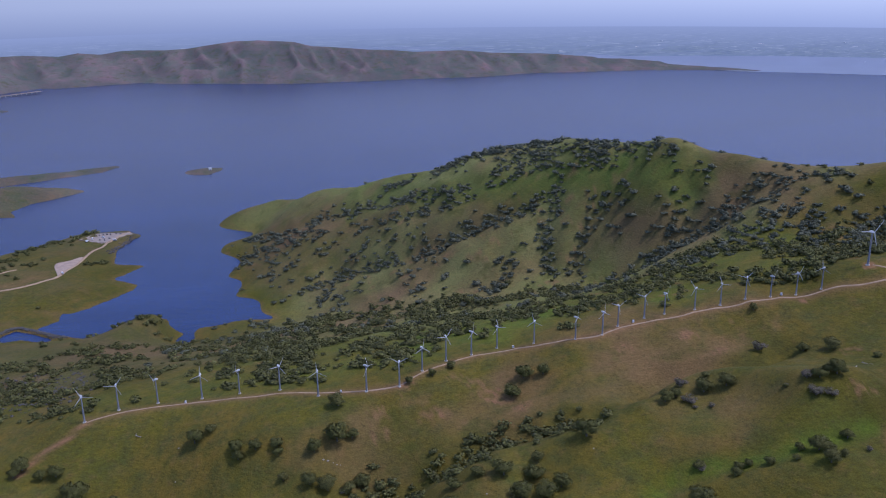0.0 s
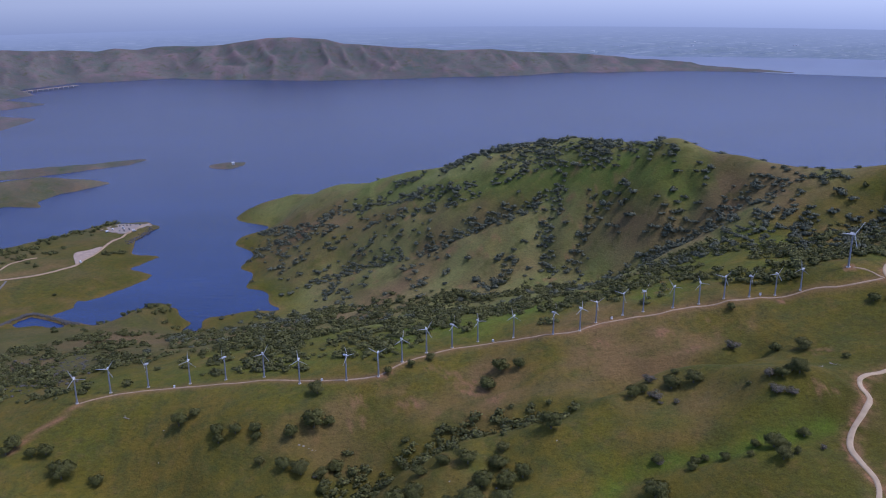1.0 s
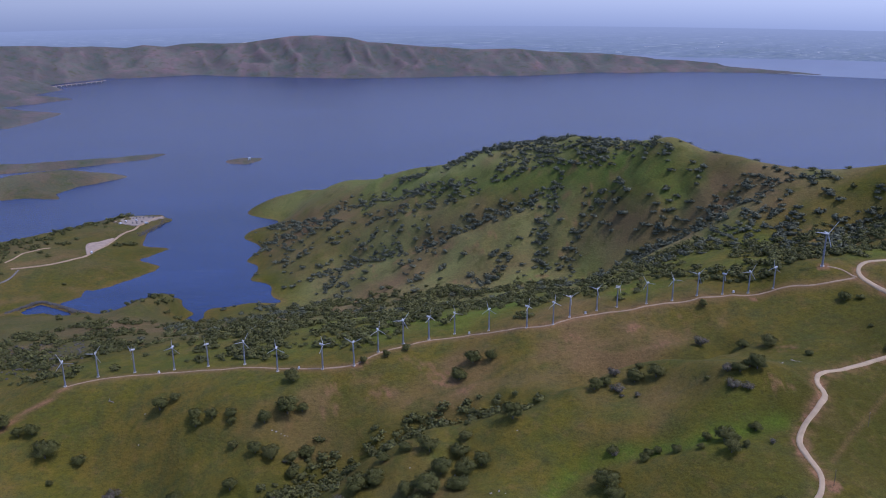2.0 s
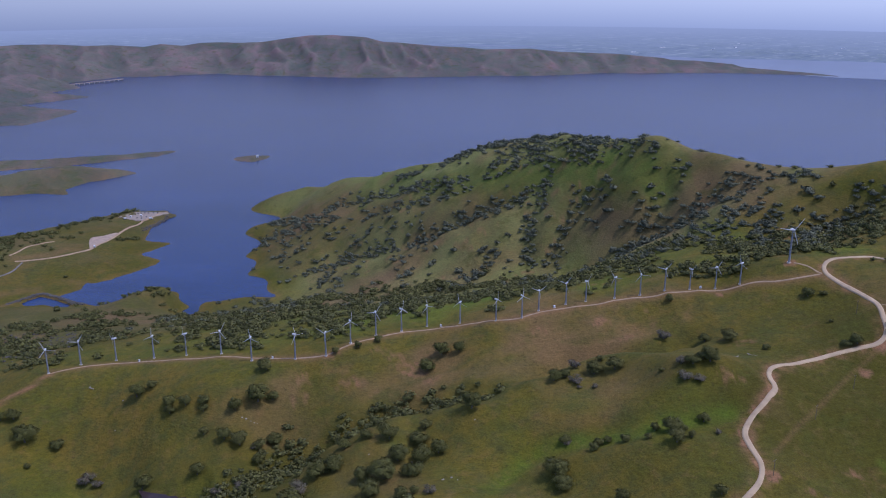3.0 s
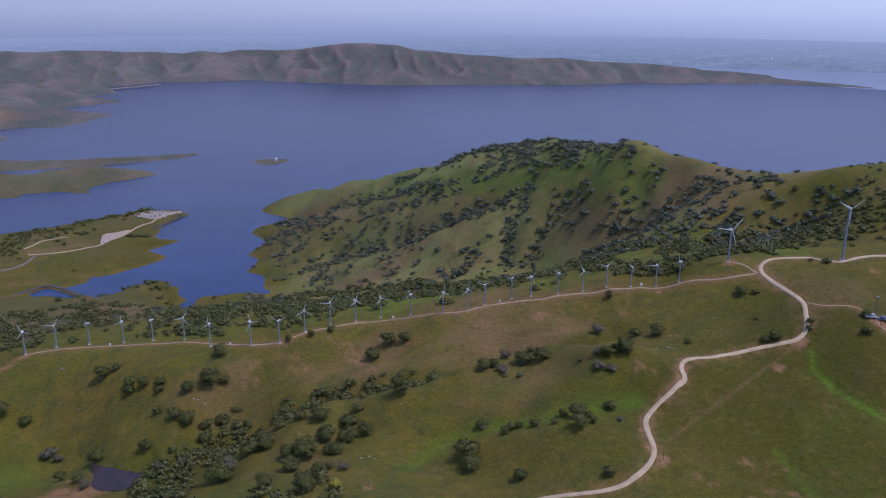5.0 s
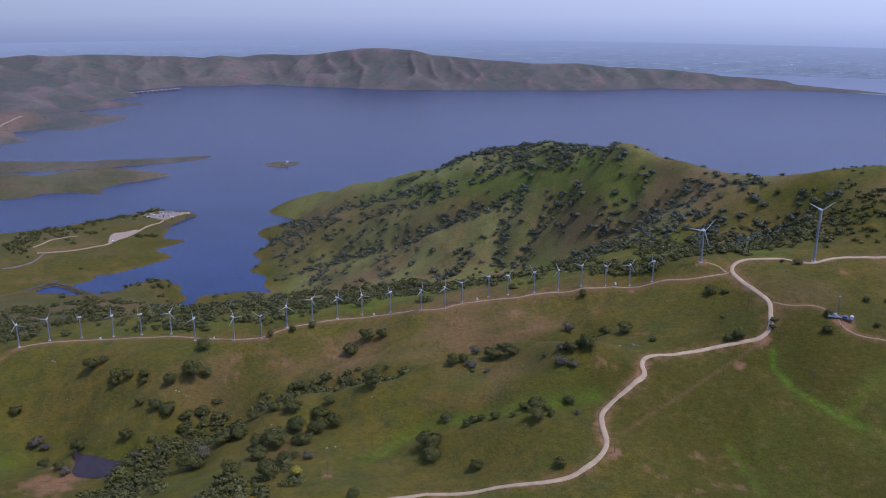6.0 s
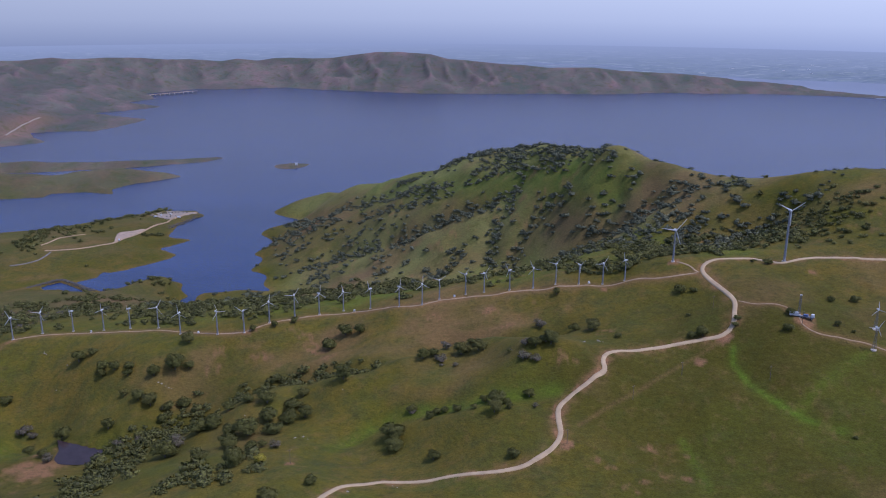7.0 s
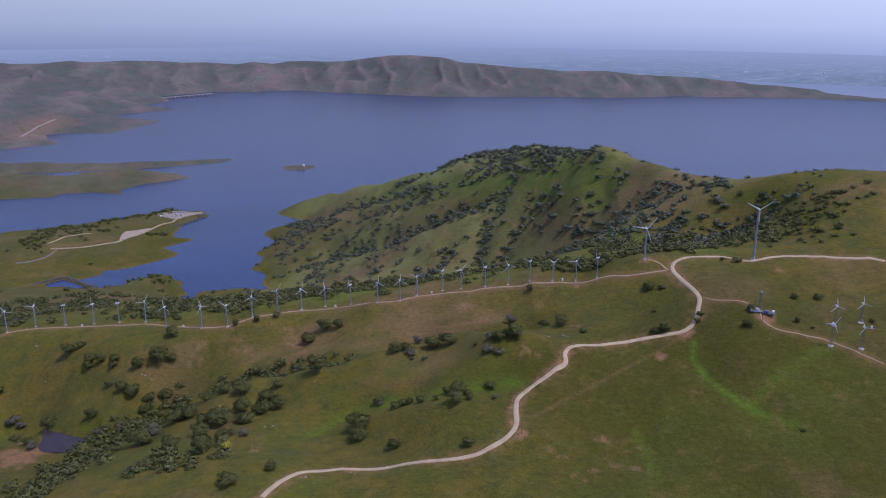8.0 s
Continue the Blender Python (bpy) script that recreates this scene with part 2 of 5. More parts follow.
DRAW_EAST_SIDE = [(426, 645), (417, 629), (404, 606), (389, 576)]
CREST_WOOD = [(186, 1069), (211, 1050), (235, 1035), (258, 1019), (275, 1005), (300, 985)]
CROWN_WOOD = [(257, 988), (282, 970), (299, 929), (317, 921), (330, 892)]
CROWN_WOOD_LOW = [(277, 934), (294, 918), (308, 906), (325, 872)]
EAST_CREST = [(497, 672), (527, 640), (560, 655), (600, 640), (640, 612)]
# green and brown ground on its face
GREEN_SHELF = [(115, 1119), (159, 1031), (205, 973), (247, 931), (292, 888), (328, 848), (352, 802), (373, 774)]
BROWN_FACE = [(52, 1111), (100, 1064), (151, 1011), (209, 948), (232, 909)]
BROWN_MID = [(319, 830), (334, 793), (343, 758), (351, 770), (341, 800)]
BROWN_HIGH = [(398, 767), (404, 740), (401, 723)]
BROWN_EAST = [(436, 654), (446, 631), (468, 639), (492, 634)]
BROWN_NOSE = [(-80, 1190), (-51, 1168), (4, 1116), (35, 1118)]
# oaks that stand apart on the hill
HILL_OAKS = [(114, 870), (122, 875), (128, 878), (149, 869), (152, 872), (174, 868), (201, 844), (206, 847), (219, 845), (191, 797), (195, 804), (211, 838), (175, 830), (107, 919), (65, 958), (144, 903), (332, 830), (332, 822), (323, 789), (325, 786), (330, 757), (335, 756), (339, 751), (347, 775), (349, 761), (345, 756), (348, 746), (326, 806), (332, 804), (322, 808), (315, 824), (308, 802), (312, 793), (320, 744), (370, 786), (457, 649), (458, 644), (462, 636), (443, 631)]
KNOB_OAKS = [(376, 810), (370, 797), (348, 840), (357, 825), (365, 811), (346, 868), (358, 854), (363, 827), (370, 810), (351, 850), (354, 822), (48, 1193), (61, 1180), (78, 1154), (99, 1115), (367, 586), (368, 571), (384, 580), (354, 588), (377, 619)]
EAST_WOOD = [(383.7, 551.8), (405.9, 554.5), (439.2, 572.6), (472.9, 570.7), (503.3, 559.6)]
LUSH_SWALE = [(153.2, 343.5), (162.5, 354.1), (168.7, 360.8), (178.2, 364.7), (187.3, 365.8), (204.7, 361.7), (228.3, 350.4), (255.1, 345.7), (279.7, 348.3)]
LUSH_EAST = [(384.4, 380.5), (382.1, 368.9), (385.5, 352.1), (392.6, 337.3), (401.4, 320.6), (408.7, 311.2), (419.7, 302.3)]
CAUSEWAY = [(-366.5, 923.6), (-362, 935.2), (-353.8, 961.7), (-340.8, 980.6), (-329.3, 992.4), (-303.8, 976.8), (-279, 957.6), (-266.6, 952.4)]
RAMP_ROAD = [(-400.8, 1093.3), (-368.4, 1105.3), (-340.1, 1122), (-320.9, 1148.3), (-314.7, 1177.8), (-309, 1210.2), (-305.8, 1253.6), (-299.3, 1289.5), (-288.1, 1314), (-274.5, 1348.2), (-267.9, 1381.6)]
RAMP_LOOP = [(-414.9, 1110.8), (-408.2, 1126.6), (-401.9, 1150), (-389, 1168), (-379, 1179.9)]
RAMP_ACCESS = [(-418.9, 1028.4), (-406.9, 1034.5), (-396.6, 1044.7), (-391, 1066.2), (-390.3, 1090.4)]
CUT_BANK = [(-403.6, 1105.7), (-385.4, 1118.1), (-363.5, 1122.9), (-351.4, 1143.8), (-336.2, 1145.9)]
BAY_SAND = [(-378.6, 985), (-368.3, 994.2), (-356.4, 999.9), (-344.6, 1002.8)]
SWALE_UPPER = [(181, 432.5), (196.5, 447.9), (215.8, 456.6), (230.4, 454.8), (244.4, 450.3), (261.1, 442.4), (275.4, 441.8), (291, 446.6)]
SPUR_CREST = [(176.6, 417.3), (187.3, 421), (203.5, 425.7), (217, 435.8), (229.9, 438), (242.8, 430.2), (255, 412.3), (266.3, 388.7), (282, 386.3)]
RAMP_LOT = [(-320.9, 1148.3), (-338.6, 1207.8), (-322.6, 1225.8), (-309.4, 1248.6), (-309.5, 1217.1), (-312.5, 1183.3)]
RAMP_TREES = [(-439.7, 1109.1), (-441.1, 1147.1), (-448.7, 1201), (-423.9, 1212.5), (-407.8, 1245.9), (-390.7, 1270.4), (-390.3, 1316.6), (-383.5, 1343.9), (-341.2, 1323), (-333.7, 1348.9), (-321, 1362.6)]
RAMP_TREES_NEAR = [(-429.2, 1093.9), (-424.5, 1128), (-413.3, 1158), (-399.7, 1184.7), (-379.3, 1206.1)]
RAMP_TREES_SOUTH = [(-294.3, 1204.6), (-277.1, 1216.1), (-264.2, 1235.8), (-245.9, 1240.7)]
WEST_ROAD = [(-1004.3, 2106.3), (-1049.1, 2246.9), (-1043.4, 2302.4), (-1034.1, 2353.3)]
FAINT_TRACE = [(380.8, 389.3), (357.6, 375.7), (332.3, 353.7), (309.1, 334.6), (287.2, 313.6)]
LUSH_BRANCH = [(478.6, 376.4), (455.1, 363.6), (431.4, 347.7), (414.7, 332.5), (405.0, 323.1)]
LUSH_LOW = [(341.6, 312.3), (344.1, 301.3), (344.7, 283.0), (344.0, 266.6)]
# worn reddish patches in the grass
SCARS = [(321.3, 304.4), (324.9, 304.9), (341.9, 301.7), (305.4, 268.7), (315.7, 274.2), (326.3, 280.7), (335.8, 279.6), (339.3, 276.6), (342.7, 272.9), (310.1, 263.3), (301.5, 283.7), (294.9, 288.4)]
FACE_SCARS = [(111.1, 493.5), (115.0, 487.1), (122.6, 481.4), (107.2, 502.4), (95.2, 509.2), (128.1, 467.8), (59.6, 507.6), (41.4, 491.5), (72.9, 482.8), (38.6, 478.8), (243.4, 485.3), (257.9, 464.5), (284.5, 367.4), (202.1, 491.2), (318.0, 422.3)]
PARKING = [(-332.9, 1329.3), (-319.8, 1350), (-307.5, 1362.1), (-281.9, 1364.5), (-259.5, 1357.9), (-268, 1347.4), (-279.1, 1330.1), (-289.5, 1311.5), (-307.5, 1317.6)]
BRIDGE = [(-1035.1, 3122.7), (-986.4, 3193.5), (-929.2, 3247.9), (-879.2, 3304.3)]
# drilling rig, poles, boxes, rocks and dead wood
RIG = [(428.3, 390.8)]
POLES = [(382.3, 422.1), (351, 361.4), (396.4, 349.1), (280.3, 298.6), (136, 305.7), (320, 339.8), (424.3, 385.3)]
BOXES = [(19.1, 516.2), (138.4, 531.1), (216.6, 512.1), (313.8, 496.8), (-85.7, 558.1), (486.0, 380.0)]
BOULDERS = [(4.6, 465.2), (7.2, 464.6), (10.3, 463.6), (12.5, 463), (14.4, 463.2), (132.8, 354), (135.9, 351.6), (149.9, 397.8), (128.3, 351.7), (112.6, 379.7), (88.6, 389.9), (171.5, 272.6), (192.6, 283.9), (195.1, 281.4)]
DEAD_WOOD = [(-86.9, 514.1), (-87.4, 493.9), (-112.7, 534.2), (299.5, 393.7), (308, 401)]
SCREE = [(-260.6, 725.8), (-250.9, 732.2), (-232.1, 717.8), (-216.4, 720.2), (-205.8, 724.6), (-189.3, 699.1), (-239.1, 683.4), (-216, 666.7), (-198.5, 667.3), (-231, 646.8), (-209.5, 632.8), (-190.2, 624.8)]
CARS = [(-313.7, 1351.5), (-307.7, 1353), (-302.5, 1354.6), (-297.4, 1356.1), (-291.7, 1355.8), (-283.7, 1357.3), (-277.1, 1356.9), (-301.8, 1326), (-294.8, 1323.9), (-288.9, 1332.4)]
VANS = [(-313.6, 1331.6), (-298.8, 1338.2), (-279.9, 1323.7), (-318.2, 1316.9), (-316.5, 1159.2)]
ISLET_HUT = [(-178.4, 1815.6)]
RIPRAP = [(-276.9, 1270.6), (-275.3, 1290.8), (-270, 1300.9), (-265.2, 1317.2), (-261, 1336.9), (-255, 1350)]
GULLY_SIDES = [(5, 385, 85), (82, 290, 131), (109, 312, 132), (180, 334, 127), (331, 305, 150), (-119, 494, 72), (-185, 519, 84), (-72, 513, 103), (-21, 463, 95), (28, 457, 91), (61, 427, 106), (116, 399, 120), (203, 457, 141), (293, 427, 163), (238, 376, 158), (-79, 449, 60)]
FOREGROUND = [(-150, 300, 76), (-80, 330, 84), (-110, 390, 80), (20, 330, 106), (60, 240, 130), (150, 200, 142), (260, 200, 150), (400, 180, 160), (520, 250, 172), (0, 100, 110), (300, 0, 140), (-300, 100, 70), (600, 0, 150), (150, -300, 120), (-600, -300, 60), (800, -400, 140), (-230, 450, 80), (-260, 560, 76), (-330, 660, 60), (-420, 520, 62), (-500, 800, 22), (-420, 900, 8), (560, 420, 198), (680, 480, 205), (760, 620, 235), (760, 800, 170), (900, 600, 190), (1000, 200, 150), (1300, 600, 120)]
LAKE_BED = [(-200, 1080, -16), (-190, 1300, -20), (-230, 1500, -25), (-350, 1600, -30), (0, 1800, -30), (-300, 2200, -30), (400, 2000, -30), (900, 1500, -30), (1400, 1200, -30), (1000, 2600, -30), (-900, 1800, -30), (-900, 1200, -20), (0, 2800, -30), (1800, 2000, -30), (-280, 1065, -10), (-700, 1300, -25)]


def lattice(i, j, seed):
    h = (i * 374761393 + j * 668265263 + seed * 1274126177) & 0x7FFFFFFF
    h = ((h ^ (h >> 13)) * 1274126177) & 0x7FFFFFFF
    return ((h ^ (h >> 16)) & 0xFFFF) / 32767.5 - 1.0


def value_noise(x, y, seed=0):
    """Smooth noise in -1..1 with a cell of 1."""
    xi, yi = np.floor(x).astype(np.int64), np.floor(y).astype(np.int64)
    u, v = x - xi, y - yi
    u, v = u * u * u * (u * (u * 6 - 15) + 10), v * v * v * (v * (v * 6 - 15) + 10)
    a, b = lattice(xi, yi, seed), lattice(xi + 1, yi, seed)
    c, d = lattice(xi, yi + 1, seed), lattice(xi + 1, yi + 1, seed)
    return (a + (b - a) * u) * (1 - v) + (c + (d - c) * u) * v


def fbm(x, y, octaves=4, seed=0):
    total, gain = 0.0, 0.5
    for n in range(octaves):
        total = total + gain * value_noise(x * 2 ** n * 0.8 + y * 2 ** n * 0.6, y * 2 ** n * 0.8 - x * 2 ** n * 0.6, seed + n)
        gain *= 0.5
    return total


POND_LEVEL = 80.0
LOOSE = HILL + HILL_SIDE + VALLEY
FIRM = CREST + ROAD_SPUR + NEAR_SLOPE + GULLY_SIDES + SKYLINE + HILL_BACK + SHORE + OFFSHORE + HEADLAND + FOREGROUND + LAKE_BED
GUIDES = np.array(LOOSE + FIRM, float)
SOFT = 16.0


def guide_weights():
    p = GUIDES[:, :2]
    r = np.sqrt(((p[:, None] - p[None]) ** 2).sum(-1) + SOFT ** 2)
    n = len(p)
    a = np.zeros((n + 3, n + 3))
    a[:n, :n] = -r / 100 + np.diag(np.r_[np.full(len(LOOSE), 0.14), np.full(len(FIRM), 0.02)])
    a[:n, n], a[:n, n + 1:], a[n, :n], a[n + 1:, :n] = 1, p / 1000, 1, (p / 1000).T
    return np.linalg.solve(a, np.r_[GUIDES[:, 2], 0, 0, 0])


WEIGHTS = guide_weights()


def mainland(x, y):
    n = len(GUIDES)
    z = WEIGHTS[n] + WEIGHTS[n + 1] * x / 1000 + WEIGHTS[n + 2] * y / 1000
    for (gx, gy, _), w in zip(GUIDES, WEIGHTS):
        z = z - w / 100 * np.sqrt((x - gx) ** 2 + (y - gy) ** 2 + SOFT ** 2)
    return z


def to_line(x, y, line, closed=False):
    """Distance to a polyline, and the place along it as point number and fraction."""
    best, along = np.full(x.shape, 1e9), np.zeros(x.shape)
    count = len(line)
    for n in range(count if closed else count - 1):
        (ax, ay), (bx, by) = line[n][:2], line[(n + 1) % count][:2]
        dx, dy = bx - ax, by - ay
        t = np.clip(((x - ax) * dx + (y - ay) * dy) / (dx * dx + dy * dy), 0, 1)
        d = np.hypot(x - ax - t * dx, y - ay - t * dy)
        near = d < best
        best, along = np.where(near, d, best), np.where(near, n + t, along)
    return best, along


def inside(x, y, ring):
    odd = np.zeros(x.shape, bool)
    for (ax, ay), (bx, by) in zip(ring, ring[1:] + ring[:1]):
        if ay != by:
            odd ^= ((ay > y) != (by > y)) & (x < (bx - ax) * (y - ay) / (by - ay) + ax)
    return odd


def shore_distance(x, y, ring):
    d, _ = to_line(x, y, ring, True)
    return np.where(inside(x, y, ring), d, -d)


def rise(d, height, slope):
    return np.where(d > 0, height * (1 - np.exp(-np.maximum(d, 0) * slope / height)), np.maximum(d * 0.3, -30))


FAR_LAND = NORTH_SHORE + [(1890, 3300), (1800, 3420), (1640, 3540), (1450, 3660), (1250, 3800), (1100, 4000), (1000, 5400), (-5200, 5400), (-5200, 600), (-1500, 900)]


def far_cut(x, y):
    """How deep the gullies bite between the spurs of the far mountains."""
    wx, wy = x + 45 * fbm(x / 170, y / 170, 2, 54), y + 60 * fbm(x / 200, y / 200, 2, 55)
    cut = 1.1 * np.abs(value_noise((wx + 0.3 * wy) / 82, wy / 330, 50)) + 0.5 * np.abs(value_noise((wx - 0.35 * wy) / 44, wy / 150, 51)) + 0.12 * np.abs(value_noise(wx / 24, wy / 60, 53))
    return wx, wy, np.clip(cut, 0, 1)


def north(x, y):
    """The land beyond the lake: low spits, then mountains with spurs and gullies between shore and crest."""
    d = shore_distance(x, y, FAR_LAND) + 5 * fbm(x / 60, y / 60, 3, 40)
    z = rise(d, 9, 0.14)
    line, along = to_line(x, y, FAR_CREST)
    top = np.interp(along, np.arange(len(FAR_CREST)), [p[2] for p in FAR_CREST])
    front = shore_distance(x, y, BEHIND_CREST) < 0
    part_way = np.clip(d, 0, None) / (np.clip(d, 1, None) + line)
    wx, wy, cut = far_cut(x, y)
    climb = np.clip(part_way / 0.95, 0, 1)
    face = (1 - (1 - climb) ** 1.25) * (1 - 0.74 * cut * (1 - climb ** 1.6)) * np.where(front, 1, np.exp(-(line / 150) ** 2))
    z = z + np.where(d > 0, np.maximum(top - z, 0) * face, 0)
    west = np.exp(-(((x + 1560) / 430) ** 2 + ((y - 2850) / 560) ** 2)) * 100 + np.exp(-(((x + 1330) / 260) ** 2 + ((y - 2250) / 330) ** 2)) * 55
    return z + np.where(d > 0, np.clip(d / 120, 0, 1) * west * (0.9 - 0.6 * np.abs(value_noise(wx / 240, wy / 300, 48)) - 0.22 * np.abs(value_noise(wx / 110, wy / 140, 49))), 0)


BEHIND_CREST = [(p[0], p[1]) for p in FAR_CREST] + [(1900, 3480), (1900, 5400), (-5000, 5400), (-5000, 3200)]


def carve(x, y, z):
    """Draws cut into the hill, spurs left between them, and the pond's basin."""
    for draw, depth, width in ((DRAW_MAIN, 9, 20), (DRAW_NOTCH, 9, 16), (DRAW_MID, 7, 14), (DRAW_STEEP, 7, 14), (DRAW_EDGE, 4, 14), (DRAW_UPPER, 4, 12), (BROWN_MID, -5, 16), (BROWN_HIGH, 5, 12), (DRAW_EAST_SIDE, 7, 14), (DRAW_EAST_UPPER, 8, 18),
                               (DRAW_BAND, 8, 14), (DRAW_BAND_LOW, 7, 14), (GULLY_WOOD, 8.5, 12), (SWALE_UPPER, 6.5, 9), (SPUR_CREST, -5, 14), (LUSH_EAST, 2, 12), (LUSH_SWALE, 5.5, 12)):
        d, along = to_line(x, y, draw)
        z = z - depth * np.clip((along + 0.4) / 1.2, 0.15, 1) * np.exp(-(d / width) ** 2)
    basin = shore_distance(x, y, POND)
    return np.where(basin > -22, np.minimum(z, POND_LEVEL + np.where(basin > 0, -1.5, 0.6 - basin * 0.35 + np.minimum(basin, 0) ** 2 * 0.035)), z)


def height(x, y):
    """The terrain over the lake's level."""
    x, y = np.asarray(x, float), np.asarray(y, float)
    z = carve(x, y, mainland(x, y))
    land = np.clip((z - 2) / 25, 0, 1)
    z = z + land * (3.2 * fbm(x / 70, y / 70, 3, 1) + 0.5 * fbm(x / 13, y / 13, 2, 7))
    face = np.clip((y - 640) / 80, 0, 1) * np.clip((z - 12) / 40, 0, 1) * np.clip((215 - z) / 45, 0, 1) * np.clip((1450 - y) / 100, 0, 1)
    wx, wy = x + 22 * fbm(x / 60, y / 60, 2, 31), y + 22 * fbm(x / 60, y / 60, 2, 32)
    z = z + face * (1.6 - 4.0 * np.abs(value_noise((wx + 0.4 * wy) / 46, (wy - 0.4 * wx) / 78, 33)) - 1.6 * np.abs(value_noise(wx / 21, wy / 27, 34)))
    rolling = np.clip((560 - y) / 60, 0, 1)
    z = z + rolling * (1.6 * fbm(x / 30, y / 34, 2, 35) - 1.3 * np.abs(value_noise(wx / 24, wy / 40, 36)))
    beyond = np.clip((y - 1500) / 300, 0, 1) + np.clip((-x - 560) / 150, 0, 1)
    z = np.where(beyond > 0, np.minimum(z, z * (1 - np.minimum(beyond, 1)) - 30 * np.minimum(beyond, 1)), z)
    wobble = 7 * fbm(x / 45, y / 45, 3, 20)
    for ring, top, slope in ((ISLE_SOUTH, 44, 0.36), (ISLE_NORTH, 30, 0.32), (ISLET, 12, 0.3), (RAMP_POINT, 18, 0.24), (ISTHMUS, 12, 0.2)):
        d = shore_distance(x, y, ring) + wobble * (0.4 if ring is ISLET else 1)
        z = np.maximum(z, rise(d, top, slope) + np.where(d > 0, np.clip(d / 40, 0, 1) * 9 * fbm(x / 110, y / 110, 3, 25), 0))
    bay = shore_distance(x, y, INNER_BAY)
    z = np.where(bay > -25, np.minimum(z, np.where(bay > 0, -2.0, 0.2 - bay * 0.25)), z)
    dam = to_line(x, y, CAUSEWAY)[0]
    z = np.where(dam < 9, np.maximum(z, 2.0 - 0.6 * np.maximum(dam - 1.6, 0)), z)
    lot = shore_distance(x, y, PARKING)
    z = np.where(lot > -30, np.maximum(z, 5.5 - np.maximum(-lot, 0) * 0.45), z)
    z = np.where(lot > 0, 5.5, z)
    return np.maximum(z, north(x, y))


# ---- materials ----
def material(name):
    m = bpy.data.materials.new(name)
    m.use_nodes = True
    tree = m.node_tree
    return m, tree, tree.nodes["Principled BSDF"]


def node(tree, kind, **inputs):
    n = tree.nodes.new(kind)
    for key, value in inputs.items():
        n.inputs[key].default_value = value
    return n


def mix_color(tree, fac, a, b):
    n = tree.nodes.new("ShaderNodeMix")
    n.data_type = "RGBA"
    for socket, value in ((n.inputs[0], fac), (n.inputs[6], a), (n.inputs[7], b)):
        if isinstance(value, (int, float)):
            socket.default_value = value
        elif isinstance(value, tuple):
            socket.default_value = (*value, 1)
        else:
            tree.links.new(value, socket)
    return n.outputs[2]


def ramp(tree, fac, low, high):
    n = tree.nodes.new("ShaderNodeMapRange")
    n.inputs[1].default_value, n.inputs[2].default_value = low, high
    tree.links.new(fac, n.inputs[0])
    return n.outputs[0]


def noise_at(tree, size, detail=4.0, rough=0.55, coords=None):
    n = node(tree, "ShaderNodeTexNoise", Scale=1.0 / size, Detail=detail, Roughness=rough)
    tree.links.new(coords or tree.nodes.new("ShaderNodeTexCoord").outputs["Object"], n.inputs["Vector"])
    return n.outputs["Fac"]


def plain(name, color, rough=0.6, metal=0.0, spread=0.12, size=1.0):
    """A painted or weathered surface with slight stains."""
    m, tree, bsdf = material(name)
    fac = noise_at(tree, size, 5)
    dark, light = tuple(c * (1 - spread) for c in color), tuple(min(c * (1 + spread), 1) for c in color)
    tree.links.new(mix_color(tree, ramp(tree, fac, 0.3, 0.7), dark, light), bsdf.inputs["Base Color"])
    bsdf.inputs["Roughness"].default_value, bsdf.inputs["Metallic"].default_value = rough, metal
    return m


def attribute(tree, name):
    n = tree.nodes.new("ShaderNodeAttribute")
    n.attribute_name = name
    return n.outputs["Fac"]


def scaled(tree, fac, by):
    n = tree.nodes.new("ShaderNodeMath")
    n.operation = "MULTIPLY"
    n.inputs[1].default_value = by
    tree.links.new(fac, n.inputs[0])
    return n.outputs[0]


